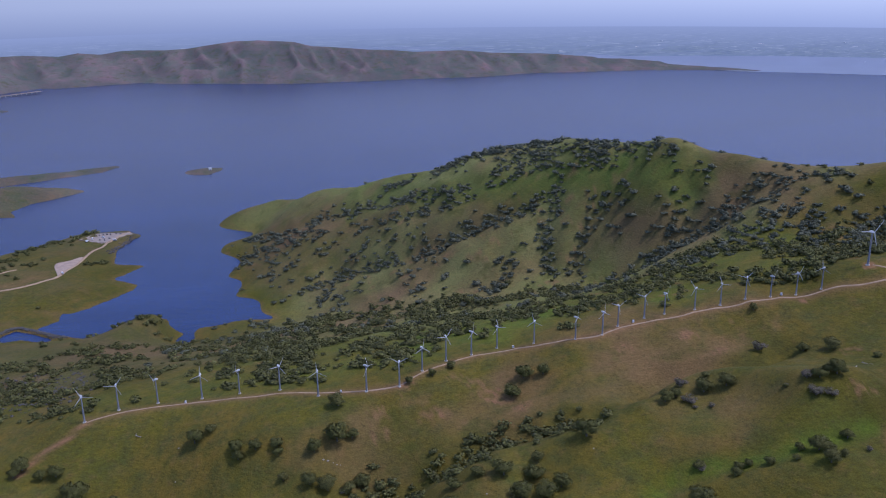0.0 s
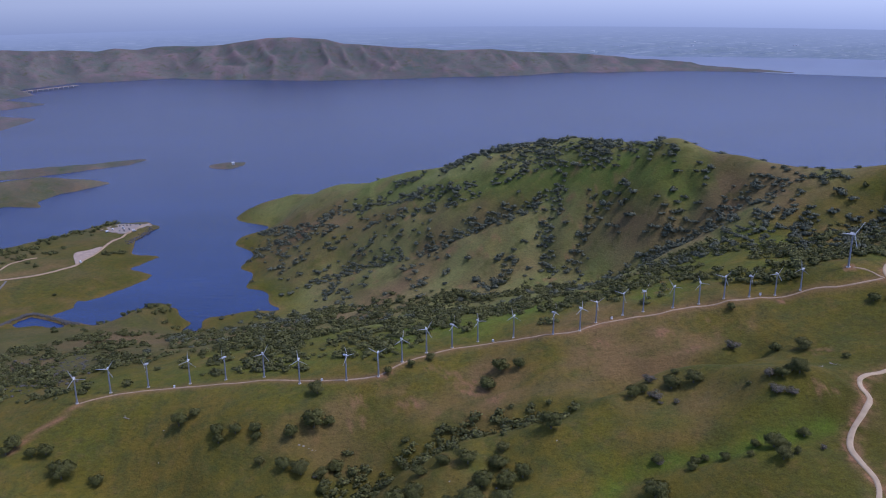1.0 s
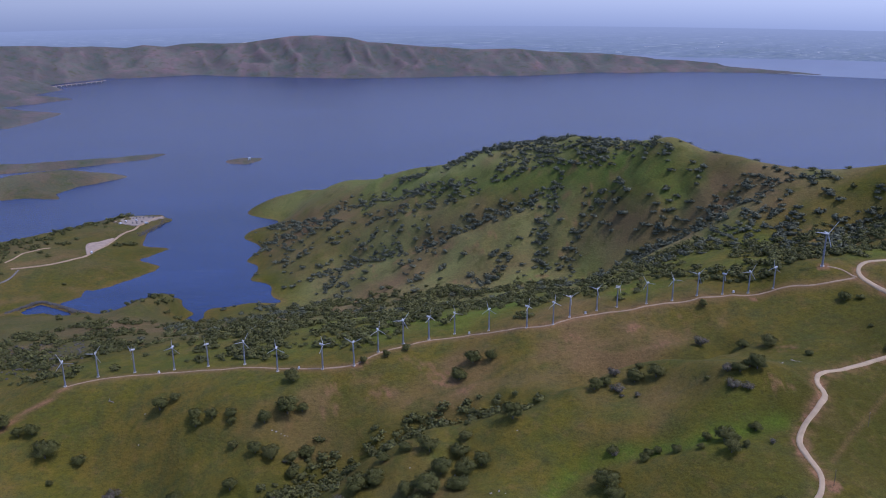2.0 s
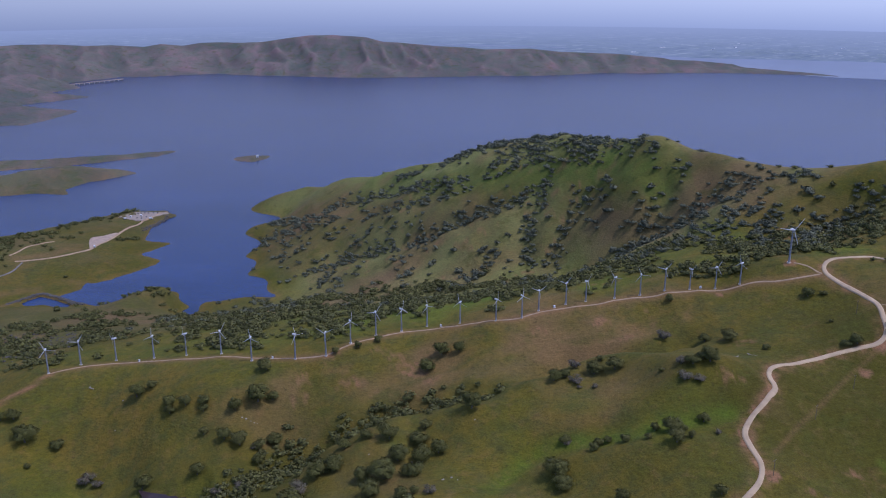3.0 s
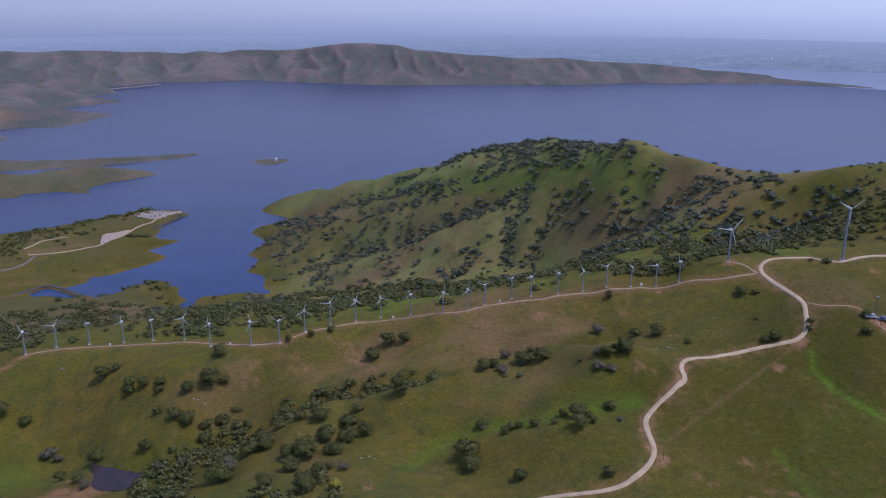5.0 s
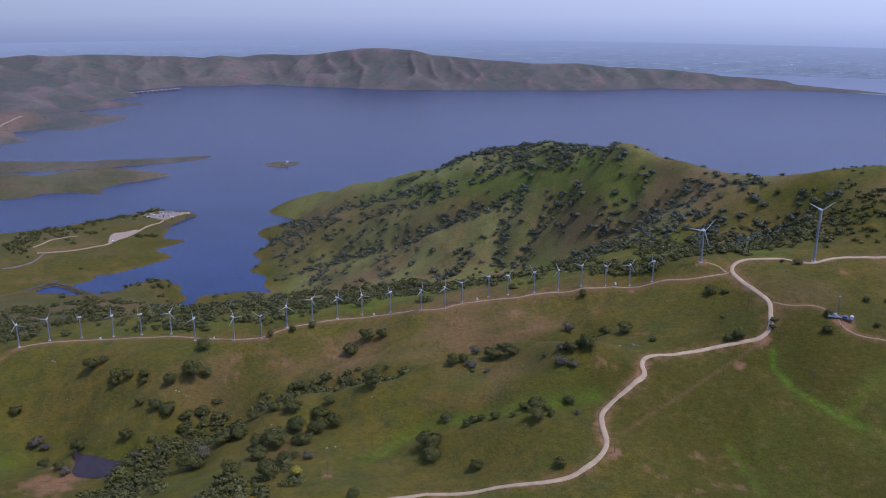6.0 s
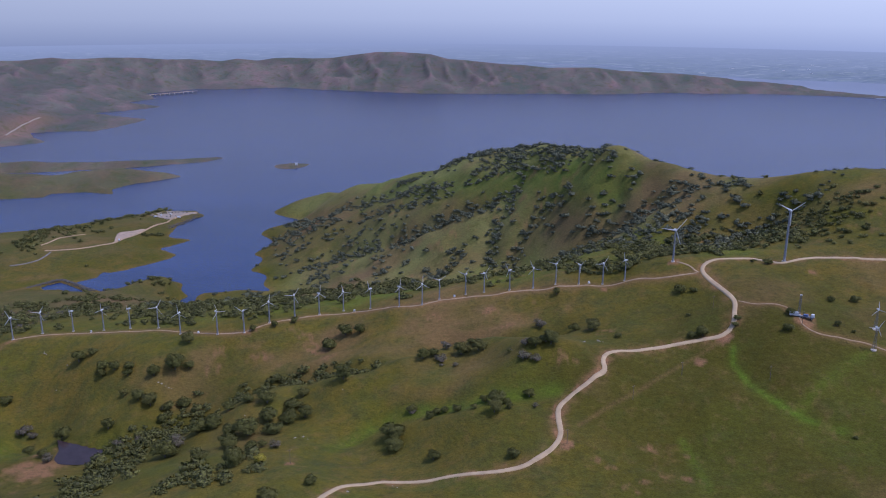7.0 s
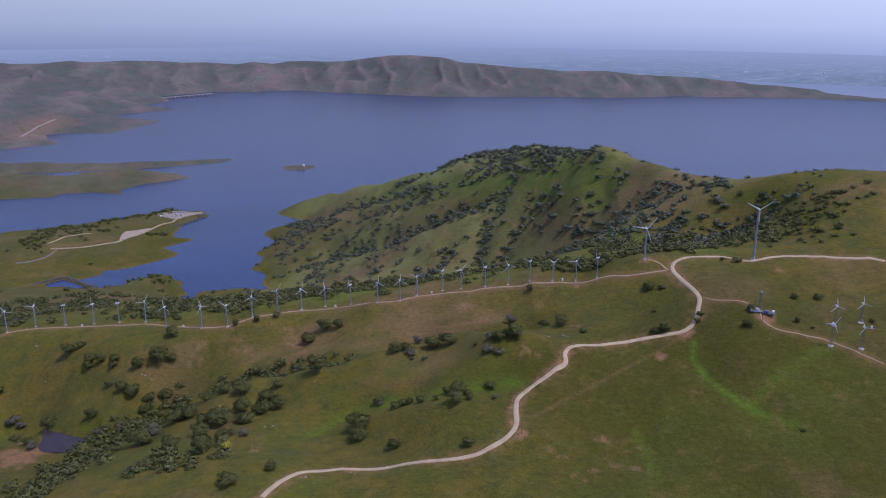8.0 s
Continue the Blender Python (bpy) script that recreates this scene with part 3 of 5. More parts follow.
def grassland():
    m, tree, bsdf = material("spring_grassland")
    coords = tree.nodes.new("ShaderNodeTexCoord").outputs["Object"]
    n = lambda size, detail=4.0, rough=0.55: noise_at(tree, size, detail, rough, coords)
    green, olive, dry, earth = (0.077, 0.074, 0.008), (0.116, 0.084, 0.014), (0.150, 0.091, 0.040), (0.205, 0.108, 0.056)
    c = mix_color(tree, ramp(tree, n(60, 5), 0.36, 0.64), green, olive)
    c = mix_color(tree, ramp(tree, n(13, 6, 0.7), 0.42, 0.72), c, (0.052, 0.058, 0.016))
    c = mix_color(tree, attribute(tree, "deep"), c, (0.050, 0.046, 0.006))
    # paler yellow-green hill grass, also brightening the shaded face through its colour
    c = mix_color(tree, attribute(tree, "pale_lift"), c, (0.175, 0.170, 0.050))
    c = mix_color(tree, attribute(tree, "lush"), c, (0.078, 0.126, 0.010))
    c = mix_color(tree, attribute(tree, "dry"), c, dry)
    # far hills, and faintly the wooded hill: bluish haze painted into the base colour
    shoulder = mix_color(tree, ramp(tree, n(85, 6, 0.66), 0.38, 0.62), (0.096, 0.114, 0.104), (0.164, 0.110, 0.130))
    # gullies: greener growth, plus relief shade painted in as a darker tone
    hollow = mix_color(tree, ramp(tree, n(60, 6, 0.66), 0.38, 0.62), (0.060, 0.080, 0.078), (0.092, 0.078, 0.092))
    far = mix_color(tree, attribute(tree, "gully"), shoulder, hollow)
    c = mix_color(tree, attribute(tree, "haze_tint"), c, far)
    c = mix_color(tree, attribute(tree, "bare"), c, earth)
    c = mix_color(tree, scaled(tree, ramp(tree, n(8, 5, 0.66), 0.54, 0.70), 0.26), c, (0.165, 0.092, 0.038))
    c = mix_color(tree, scaled(tree, ramp(tree, n(22, 4, 0.6), 0.54, 0.66), 0.45), c, (0.050, 0.058, 0.010))
    tufts = ramp(tree, n(2.6, 3, 0.6), 0.60, 0.70)
    c = mix_color(tree, scaled(tree, tufts, 0.5), c, (0.045, 0.046, 0.014))
    streaks = node(tree, "ShaderNodeMapping")
    streaks.inputs["Scale"].default_value = (0.6, 0.6, 2.4)
    tree.links.new(coords, streaks.inputs[0])
    specks = noise_at(tree, 2.4, 6, 0.78, streaks.outputs[0])
    tone = node(tree, "ShaderNodeHueSaturation")
    tree.links.new(c, tone.inputs["Color"])
    spread = tree.nodes.new("ShaderNodeMapRange")
    spread.inputs[1].default_value, spread.inputs[2].default_value = 0.34, 0.78
    spread.inputs[3].default_value, spread.inputs[4].default_value = 0.50, 1.52
    fine = n(0.8, 3, 0.65)
    grain = tree.nodes.new("ShaderNodeMath")
    grain.operation = "MULTIPLY_ADD"
    grain.inputs[1].default_value, grain.inputs[2].default_value = 0.5, 0.0
    both = tree.nodes.new("ShaderNodeMath")
    both.operation = "MULTIPLY_ADD"
    both.inputs[1].default_value = 0.62
    tree.links.new(fine, grain.inputs[0])
    tree.links.new(specks, both.inputs[0])
    tree.links.new(grain.outputs[0], both.inputs[2])
    tree.links.new(both.outputs[0], spread.inputs[0])
    tree.links.new(spread.outputs[0], tone.inputs["Value"])
    c = tone.outputs["Color"]
    tree.links.new(c, bsdf.inputs["Base Color"])
    bsdf.inputs["Roughness"].default_value, bsdf.inputs["Specular IOR Level"].default_value = 0.95, 0.12
    bump = node(tree, "ShaderNodeBump", Strength=0.7, Distance=1.0)
    tree.links.new(n(4, 6, 0.7), bump.inputs["Height"])
    tussocks = node(tree, "ShaderNodeBump", Strength=0.8, Distance=0.55)
    tree.links.new(n(1.5, 3, 0.65), tussocks.inputs["Height"])
    tree.links.new(bump.outputs[0], tussocks.inputs["Normal"])
    tree.links.new(tussocks.outputs[0], bsdf.inputs["Normal"])
    return m


def lake_water():
    m, tree, bsdf = material("lake_water")
    coords = tree.nodes.new("ShaderNodeTexCoord").outputs["Object"]
    wide = node(tree, "ShaderNodeMapping")
    wide.inputs["Scale"].default_value = (0.35, 1.0, 1.0)
    tree.links.new(coords, wide.inputs[0])
    c = mix_color(tree, ramp(tree, noise_at(tree, 160, 6, 0.65, wide.outputs[0]), 0.35, 0.7), (0.005, 0.014, 0.063), (0.012, 0.026, 0.096))
    c = mix_color(tree, scaled(tree, ramp(tree, noise_at(tree, 30, 6, 0.7, wide.outputs[0]), 0.5, 0.7), 0.5), c, (0.016, 0.032, 0.108))
    tree.links.new(c, bsdf.inputs["Base Color"])
    bsdf.inputs["Roughness"].default_value, bsdf.inputs["IOR"].default_value = 0.25, 1.33
    bump = node(tree, "ShaderNodeBump", Strength=0.5, Distance=0.9)
    tree.links.new(noise_at(tree, 9, 6, 0.7, wide.outputs[0]), bump.inputs["Height"])
    tree.links.new(bump.outputs[0], bsdf.inputs["Normal"])
    return m


def leaves(name, dark, light):
    """Small tough leaves: tone varies from clump to clump and from tree to tree."""
    m, tree, bsdf = material(name)
    geo, info = tree.nodes.new("ShaderNodeNewGeometry"), tree.nodes.new("ShaderNodeObjectInfo")
    c = mix_color(tree, geo.outputs["Random Per Island"], dark, light)
    warm = mix_color(tree, ramp(tree, info.outputs["Random"], 0.55, 1.0), c, tuple(0.7 * a + 0.3 * b for a, b in zip(light, (0.10, 0.085, 0.03))))
    pale = tuple(1.35 * b + 0.008 for b in light)
    warm = mix_color(tree, scaled(tree, ramp(tree, noise_at(tree, 11, 2, 0.6), 0.52, 0.64), 0.65), warm, pale)
    tree.links.new(warm, bsdf.inputs["Base Color"])
    bsdf.inputs["Roughness"].default_value, bsdf.inputs["Specular IOR Level"].default_value = 0.75, 0.25
    return m


def bark():
    m, tree, bsdf = material("grey_bark")
    c = mix_color(tree, ramp(tree, noise_at(tree, 0.4, 6, 0.7), 0.3, 0.7), (0.05, 0.042, 0.034), (0.15, 0.13, 0.11))
    tree.links.new(c, bsdf.inputs["Base Color"])
    bsdf.inputs["Roughness"].default_value = 0.95
    return m


def hazy_plain_glow():
    m, tree, bsdf = material("far_plain")
    tree.nodes.clear()
    coords = tree.nodes.new("ShaderNodeTexCoord").outputs["Object"]
    squash = node(tree, "ShaderNodeMapping")
    squash.inputs["Scale"].default_value = (1 / 62, 1 / 11, 1.0)
    tree.links.new(coords, squash.inputs[0])
    fields = tree.nodes.new("ShaderNodeTexVoronoi")
    fields.distance = "MANHATTAN"
    fields.inputs["Scale"].default_value = 1.0
    tree.links.new(squash.outputs[0], fields.inputs["Vector"])
    tone = tree.nodes.new("ShaderNodeSeparateColor")
    tree.links.new(fields.outputs["Color"], tone.inputs[0])
    # field tones already blued by painted haze
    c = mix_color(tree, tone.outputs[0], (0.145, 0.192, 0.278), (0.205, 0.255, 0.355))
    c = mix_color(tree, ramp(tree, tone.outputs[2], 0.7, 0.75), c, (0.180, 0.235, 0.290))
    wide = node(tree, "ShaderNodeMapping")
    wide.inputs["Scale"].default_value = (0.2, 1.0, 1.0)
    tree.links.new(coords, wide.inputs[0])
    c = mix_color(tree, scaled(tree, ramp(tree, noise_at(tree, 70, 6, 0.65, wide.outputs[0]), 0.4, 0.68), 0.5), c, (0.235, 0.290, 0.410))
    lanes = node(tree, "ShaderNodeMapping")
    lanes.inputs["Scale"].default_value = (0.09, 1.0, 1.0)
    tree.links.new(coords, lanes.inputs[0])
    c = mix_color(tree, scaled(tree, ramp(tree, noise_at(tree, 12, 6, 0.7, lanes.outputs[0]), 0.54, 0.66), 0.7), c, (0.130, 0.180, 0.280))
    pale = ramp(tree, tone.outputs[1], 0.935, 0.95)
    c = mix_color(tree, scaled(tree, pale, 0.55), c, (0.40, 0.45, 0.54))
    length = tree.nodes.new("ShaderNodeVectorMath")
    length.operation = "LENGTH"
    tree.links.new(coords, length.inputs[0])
    # painted haze thickens with distance
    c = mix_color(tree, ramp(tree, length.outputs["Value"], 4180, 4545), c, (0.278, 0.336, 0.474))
    # emission replaces sunlight on the plain
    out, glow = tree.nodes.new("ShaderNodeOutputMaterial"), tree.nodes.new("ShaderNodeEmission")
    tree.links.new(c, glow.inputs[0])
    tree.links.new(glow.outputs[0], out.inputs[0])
    return m


GRASS, WATER, BARK, PLAIN = grassland(), lake_water(), bark(), hazy_plain_glow()
GRAVEL = plain("pale_gravel", (0.345, 0.258, 0.160), 0.95, 0, 0.16, 5)
OAK_LEAVES = leaves("oak_leaves", (0.056, 0.060, 0.013), (0.100, 0.101, 0.023))
WOOD_LEAVES = leaves("woodland_leaves", (0.060, 0.063, 0.016), (0.104, 0.105, 0.028))
# hill oaks: bluer and paler, haze put into the leaf colour
HILL_LEAVES = leaves("hazy_hill_leaves", (0.066, 0.074, 0.048), (0.100, 0.108, 0.068))
GREY_TWIGS = leaves("grey_twigs", (0.080, 0.066, 0.052), (0.15, 0.128, 0.104))
YELLOW_BLOOM = leaves("yellow_bloom", (0.22, 0.19, 0.02), (0.42, 0.36, 0.05))
DIRT = plain("packed_dirt", (0.275, 0.195, 0.122), 0.95, 0, 0.2, 4)
CAR_PAINT = plain("dark_car_paint", (0.05, 0.055, 0.07), 0.3, 0.2, 0.1, 1)
WHITE_PAINT = plain("white_paint", (0.49, 0.50, 0.54), 0.45, 0, 0.07, 3)
# turbine towers: backlit shade put into the paint as a darker grey
SHADED_TOWER_PAINT = plain("shaded_tower_paint", (0.19, 0.20, 0.235), 0.5, 0, 0.1, 3)
STEEL = plain("galvanised_steel", (0.42, 0.44, 0.47), 0.5, 0.6, 0.15, 0.8)
DARK_STEEL = plain("dark_steel", (0.13, 0.135, 0.15), 0.6, 0.3, 0.2, 0.8)
CONCRETE = plain("concrete", (0.44, 0.40, 0.36), 0.9, 0, 0.12, 1.5)
POLE_WOOD = plain("weathered_wood", (0.10, 0.08, 0.06), 0.9, 0, 0.25, 0.6)
ROCK = plain("grey_rock", (0.060, 0.056, 0.050), 0.95, 0, 0.4, 1.2)
PALE_ROCK = plain("pale_rock", (0.22, 0.20, 0.18), 0.95, 0, 0.2, 0.8)
RUBBER = plain("black_rubber", (0.02, 0.02, 0.02), 0.8, 0, 0.2, 0.3)
BLUE_PAINT = plain("blue_paint", (0.06, 0.10, 0.22), 0.4, 0, 0.15, 1)
GLASS_DARK = plain("dark_glass", (0.02, 0.025, 0.03), 0.1, 0, 0.1, 1)
DARK_ASPHALT = plain("dark_asphalt", (0.12, 0.11, 0.10), 0.9, 0, 0.2, 6)
LOT = plain("tan_gravel_lot", (0.28, 0.21, 0.16), 0.95, 0, 0.2, 6)
ASPHALT = plain("worn_asphalt", (0.225, 0.185, 0.155), 0.9, 0, 0.18, 6)
DISTANT_WATER = plain("distant_water", (0.13, 0.16, 0.24), 0.35, 0, 0.08, 200)
# inner boughs and twigs: crown shade put in as a darker leaf tone
CROWN_CORE = plain("shaded_crown_core", (0.050, 0.052, 0.013), 0.95, 0, 0.3, 0.5)


# ---- the land ----
def mesh_object(name, verts, faces, mat, smooth=False, parent=None):
    me = bpy.data.meshes.new(name)
    me.from_pydata([tuple(v) for v in verts], [], faces)
    me.materials.append(mat)
    if smooth:
        me.shade_smooth()
    ob = new(name, me)
    ob.parent = parent
    return ob


CENTRE = (150.0, -50.0)
PLAIN_RISE = 128   # the plain climbs gently out to the haze


def build_ground():
    """One sheet round the flight line: fine towards the ridge and the hill, coarse behind and far off."""
    fine = np.radians(np.linspace(-38, 46, 560))
    rest = np.radians(np.linspace(46, 322, 90)[1:-1])
    bearing = np.r_[fine, rest]
    radius = np.r_[0.1, 40, 80, 120, 160, np.geomspace(185, 4300, 470)]
    b, r = np.meshgrid(bearing, radius)
    x, y = CENTRE[0] + r * np.sin(b), CENTRE[1] + r * np.cos(b)
    z = height(x, y)
    rows, cols = x.shape
    me = bpy.data.meshes.new("ground")
    me.vertices.add(rows * cols)
    me.vertices.foreach_set("co", np.stack([x, y, z], -1).astype(np.float32).ravel())
    i, j = np.meshgrid(np.arange(rows - 1), np.arange(cols), indexing="ij")
    k = (j + 1) % cols
    quads = np.stack([i * cols + j, (i + 1) * cols + j, (i + 1) * cols + k, i * cols + k], -1).reshape(-1, 4)
    quads = quads[:, ::-1]
    me.loops.add(quads.size)
    me.loops.foreach_set("vertex_index", quads.astype(np.int32).ravel())
    me.polygons.add(len(quads))
    me.polygons.foreach_set("loop_start", np.arange(0, quads.size, 4, dtype=np.int32))
    me.update(calc_edges=True)
    me.shade_smooth()
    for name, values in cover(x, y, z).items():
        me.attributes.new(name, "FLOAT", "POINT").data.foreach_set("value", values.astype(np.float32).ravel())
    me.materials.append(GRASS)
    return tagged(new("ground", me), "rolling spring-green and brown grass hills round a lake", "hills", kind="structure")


NORTH_SPUR = [(-60, 1380), (5, 1310), (60, 1245), (120, 1135), (185, 1065), (240, 1010)]


def cover(x, y, z):
    """Where the grass is lush, dry, paled or worn to earth, and how much painted haze the hills take."""
    def along(line, width):
        return np.exp(-(to_line(x, y, line)[0] / width) ** 2)
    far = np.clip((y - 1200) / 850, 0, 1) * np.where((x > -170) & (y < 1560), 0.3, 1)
    patches = fbm(x / 60, y / 60, 4, 70)
    ridge_face = np.exp(-(((x - 185) / 135) ** 2 + ((y - 482) / 30) ** 2)) * (0.5 + 0.9 * fbm(x / 35, y / 20, 3, 71))
    hill_foot = np.clip((y - 700) / 60, 0, 1) * np.clip((175 - z) / 60, 0, 1) * np.clip((z - 5) / 20, 0, 1) * 0.12
    dry = np.clip(np.where(y > 650, 0.10, -0.10) - 0.3 * np.clip((x - 300) / 60, 0, 1) * (y < 545) + 1.15 * patches + ridge_face + hill_foot + 0.55 * np.clip((x - 370) / 40, 0, 1) * np.clip((y - 545) / 40, 0, 1) * np.clip((1000 - y) / 60, 0, 1) + 0.2 * along(ROAD, 14), 0, 1) * np.clip((z - 6) / 20, 0, 1)
    shore = np.clip(1 - np.abs(z - 0.3) / 0.9, 0, 1) * np.where(y > 900, 0.25, 0)
    scars = np.clip(6 * (np.where(y < 455, fbm(x / 4.5, y / 8, 4, 73), fbm(x / 11, y / 9, 4, 73)) - 0.33), 0, 1) * np.clip(2.5 * (fbm(x / 110, y / 110, 2, 74) + 0.05 + 0.5 * ridge_face), 0, 1) * np.where(y < 1300, 0.75, 0.3) * np.where((y < 455) | (x < -150), 0.25, 0.7)
    bare = shore + scars + 0.9 * along(OLD_TRACK, 2.5) + (0.45 + 1.1 * fbm(x / 4, y / 4, 3, 81)) * along(ROAD, 4.5) + 0.5 * along(RIDGE_TRACK, 4) + 0.5 * along(RIG_TRACK, 3) + 0.35 * along(CUT_BANK, 9) + 0.3 * along(BAY_SAND, 9) + 0.5 * along(CAUSEWAY, 4) + 0.3 * along(FAINT_TRACE, 1.2) + 0.4 * along(WEST_ROAD, 55)
    bank = [(px - 2.3, py + 1.2) for px, py in ROAD[10:18]]
    bare = bare + np.clip(0.5 + 1.4 * fbm(x / 5, y / 5, 2, 87), 0, 1) * along(bank, 1.1)
    for places, size in ((SCARS, 1.5), (FACE_SCARS, 3.0)):
        for px, py in places:
            bare = bare + 0.5 * np.clip(1.4 - np.hypot((x - px) / (1.5 * size), (y - py) / size) + 2.6 * fbm(x / 2.8, y / 2.2, 3, 88), 0, 1) * (np.hypot(x - px, y - py) < 3.2 * size)
    bare = bare + 0.8 * np.clip(1.4 - np.hypot((x +46) / 16, (y -389) / 20) + 1.5 * fbm(x / 7, y / 7, 3, 79), 0, 1)
    for px, py, size in PADS:
        bare = bare + 0.85 * np.clip(4.2 - 4.5 * np.hypot(x - px, y - py) / size + 1.6 * fbm(x / 2.5, y / 2.5, 2, 82), 0, 1)
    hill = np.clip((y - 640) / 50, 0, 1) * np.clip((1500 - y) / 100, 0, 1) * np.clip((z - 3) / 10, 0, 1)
    shelf = along(GREEN_SHELF, 22) * (0.75 + 0.6 * fbm(x / 35, y / 35, 3, 84))
    brown = np.clip(0.8 * along(BROWN_FACE, 30) + 0.9 * along(BROWN_MID, 22) + along(BROWN_HIGH, 22) + 0.95 * along(BROWN_EAST, 28) + 0.8 * along(BROWN_NOSE, 36), 0, 1) * (0.75 + 0.9 * fbm(x / 22, y / 22, 3, 85))
    dry = np.clip(dry + hill * (0.05 + 0.45 * fbm(x / 26, y / 26, 3, 86) + 0.6 * brown - 0.9 * shelf), 0, 1)
    lush = np.clip(0.9 * fbm(x / 80, y / 80, 3, 76) - 0.12, 0, 0.5) * np.where((x > 250) & (y < 470), 0.4, 1) * np.where((y > 505) & (x < 60), 0.15, 1) * np.where((x > 370) & (y > 545), 0.15, 1) + (0.62 + 0.5 * fbm(x / 9, y / 9, 3, 77)) * (0.7 * along(LUSH_SWALE, 6) + 1.1 * along(LUSH_EAST, 1.5) + 0.25 * along(LUSH_EAST, 5) + 0.35 * along(LUSH_BRANCH, 3.5) + 0.5 * along(LUSH_LOW, 2.5)) + 0.5 * shelf + 0.3 * np.where(x > 395, 0.1, 1) * np.clip((y - 520) / 30, 0, 1) * np.clip((820 - y) / 60, 0, 1) * np.clip((x + 120) / 80, 0, 1) * np.clip(0.6 + fbm(x / 30, y / 30, 3, 83), 0, 1) + 0.2 * along(NORTH_SPUR, 40)
    dry = np.clip(dry - 0.8 * lush, 0, 1)
    return {"gully": np.clip(1.6 * far_cut(x, y)[2] - 0.25, 0, 1), "dry": np.clip(dry * 0.75 + 0.25 * ridge_face, 0, 0.78), "bare": np.clip(bare, 0, 1), "lush": np.clip(lush, 0, 1) * (1 - far), "haze_tint": np.maximum(far * 0.85, 0.10 * hill),
            "pale_lift": 0.7 * along(NORTH_SPUR, 42) + np.clip((x + 60) / 50, 0, 1) * np.clip((y - 640) / 60, 0, 1) * np.clip((1150 - y) / 80, 0, 1) * 0.85 * np.clip(0.55 + 0.9 * fbm(x / 60, y / 60, 3, 80), 0, 0.95) * (1 - np.clip(shelf + brown, 0, 1)),
            "deep": np.clip(1.7 * np.exp(-(((x - 420) / 150) ** 2 + ((y - 320) / 120) ** 2)) + 0.5 * np.clip((-x - 60) / 80, 0, 1) * np.clip((1700 - y) / 200, 0, 1) * np.clip((y - 560) / 60, 0, 1) + 0.7 * np.exp(-(((x + 20) / 150) ** 2 + ((y - 360) / 70) ** 2)) + 0.6 * fbm(x / 50, y / 50, 3, 78), 0, 1) * 0.85}


build_ground()


def build_water():
    b = np.linspace(0, 2 * np.pi, 97)[:-1]
    verts = [(CENTRE[0] + 4540 * math.sin(t), CENTRE[1] + 4540 * math.cos(t), 0) for t in b]
    ob = mesh_object("water", verts, [list(range(96))[::-1]], WATER)
    return tagged(ob, "wide blue lake with faint wind ripples", "lake", kind="structure")


build_water()


def backdrop():
    """The hazy sky low over the plain, all round, which glows as the far sky does."""
    m = bpy.data.materials.new("horizon_haze")
    m.use_nodes = True
    tree = m.node_tree
    tree.nodes.clear()
    out, glow = tree.nodes.new("ShaderNodeOutputMaterial"), tree.nodes.new("ShaderNodeEmission")
    split = tree.nodes.new("ShaderNodeSeparateXYZ")
    tree.links.new(tree.nodes.new("ShaderNodeTexCoord").outputs["Object"], split.inputs[0])
    c = mix_color(tree, ramp(tree, split.outputs[2], 125, 250), (0.278, 0.336, 0.474), (0.415, 0.475, 0.59))
    c = mix_color(tree, ramp(tree, split.outputs[2], 250, 480), c, (0.545, 0.61, 0.70))
    sunward = node(tree, "ShaderNodeHueSaturation")
    side = ramp(tree, split.outputs[0], -2600, 2600)
    value = tree.nodes.new("ShaderNodeMath")
    value.operation = "MULTIPLY_ADD"
    value.inputs[1].default_value, value.inputs[2].default_value = 0.38, 0.82
    tree.links.new(side, value.inputs[0])
    tree.links.new(value.outputs[0], sunward.inputs["Value"])
    tree.links.new(c, sunward.inputs["Color"])
    tree.links.new(sunward.outputs[0], glow.inputs[0])
    tree.links.new(glow.outputs[0], out.inputs[0])
    b = np.linspace(0, 2 * np.pi, 129)[:-1]
    verts = [(CENTRE[0] + 4555 * math.sin(t), CENTRE[1] + 4555 * math.cos(t), z) for z in (-10, 900) for t in b]
    faces = [(i, (i + 1) % 128, 128 + (i + 1) % 128, 128 + i) for i in range(128)]
    ob = mesh_object("backdrop", verts, faces, m, True)
    return tagged(ob, "pale hazy sky above the far plain", "sky", kind="structure")


backdrop()


def far_plain():
    """The flat farmland beyond the mountains: a self-lit sheet with the haze in its colour."""
    b = np.radians(np.linspace(-75, 90, 200))
    r = np.geomspace(4020, 4552, 40)
    verts = [(rr * math.sin(a), rr * math.cos(a), 2 + PLAIN_RISE * ((rr - 4020) / 532)) for rr in r for a in b]
    faces = [(i * 200 + j, i * 200 + j + 1, (i + 1) * 200 + j + 1, (i + 1) * 200 + j) for i in range(39) for j in range(199)]
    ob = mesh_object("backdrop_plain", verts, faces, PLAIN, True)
    ob.location = (CENTRE[0], CENTRE[1], 0)
    return tagged(ob, "flat self-lit farmland beyond the mountains, blue haze in its colour", "plain", kind="structure")


far_plain()


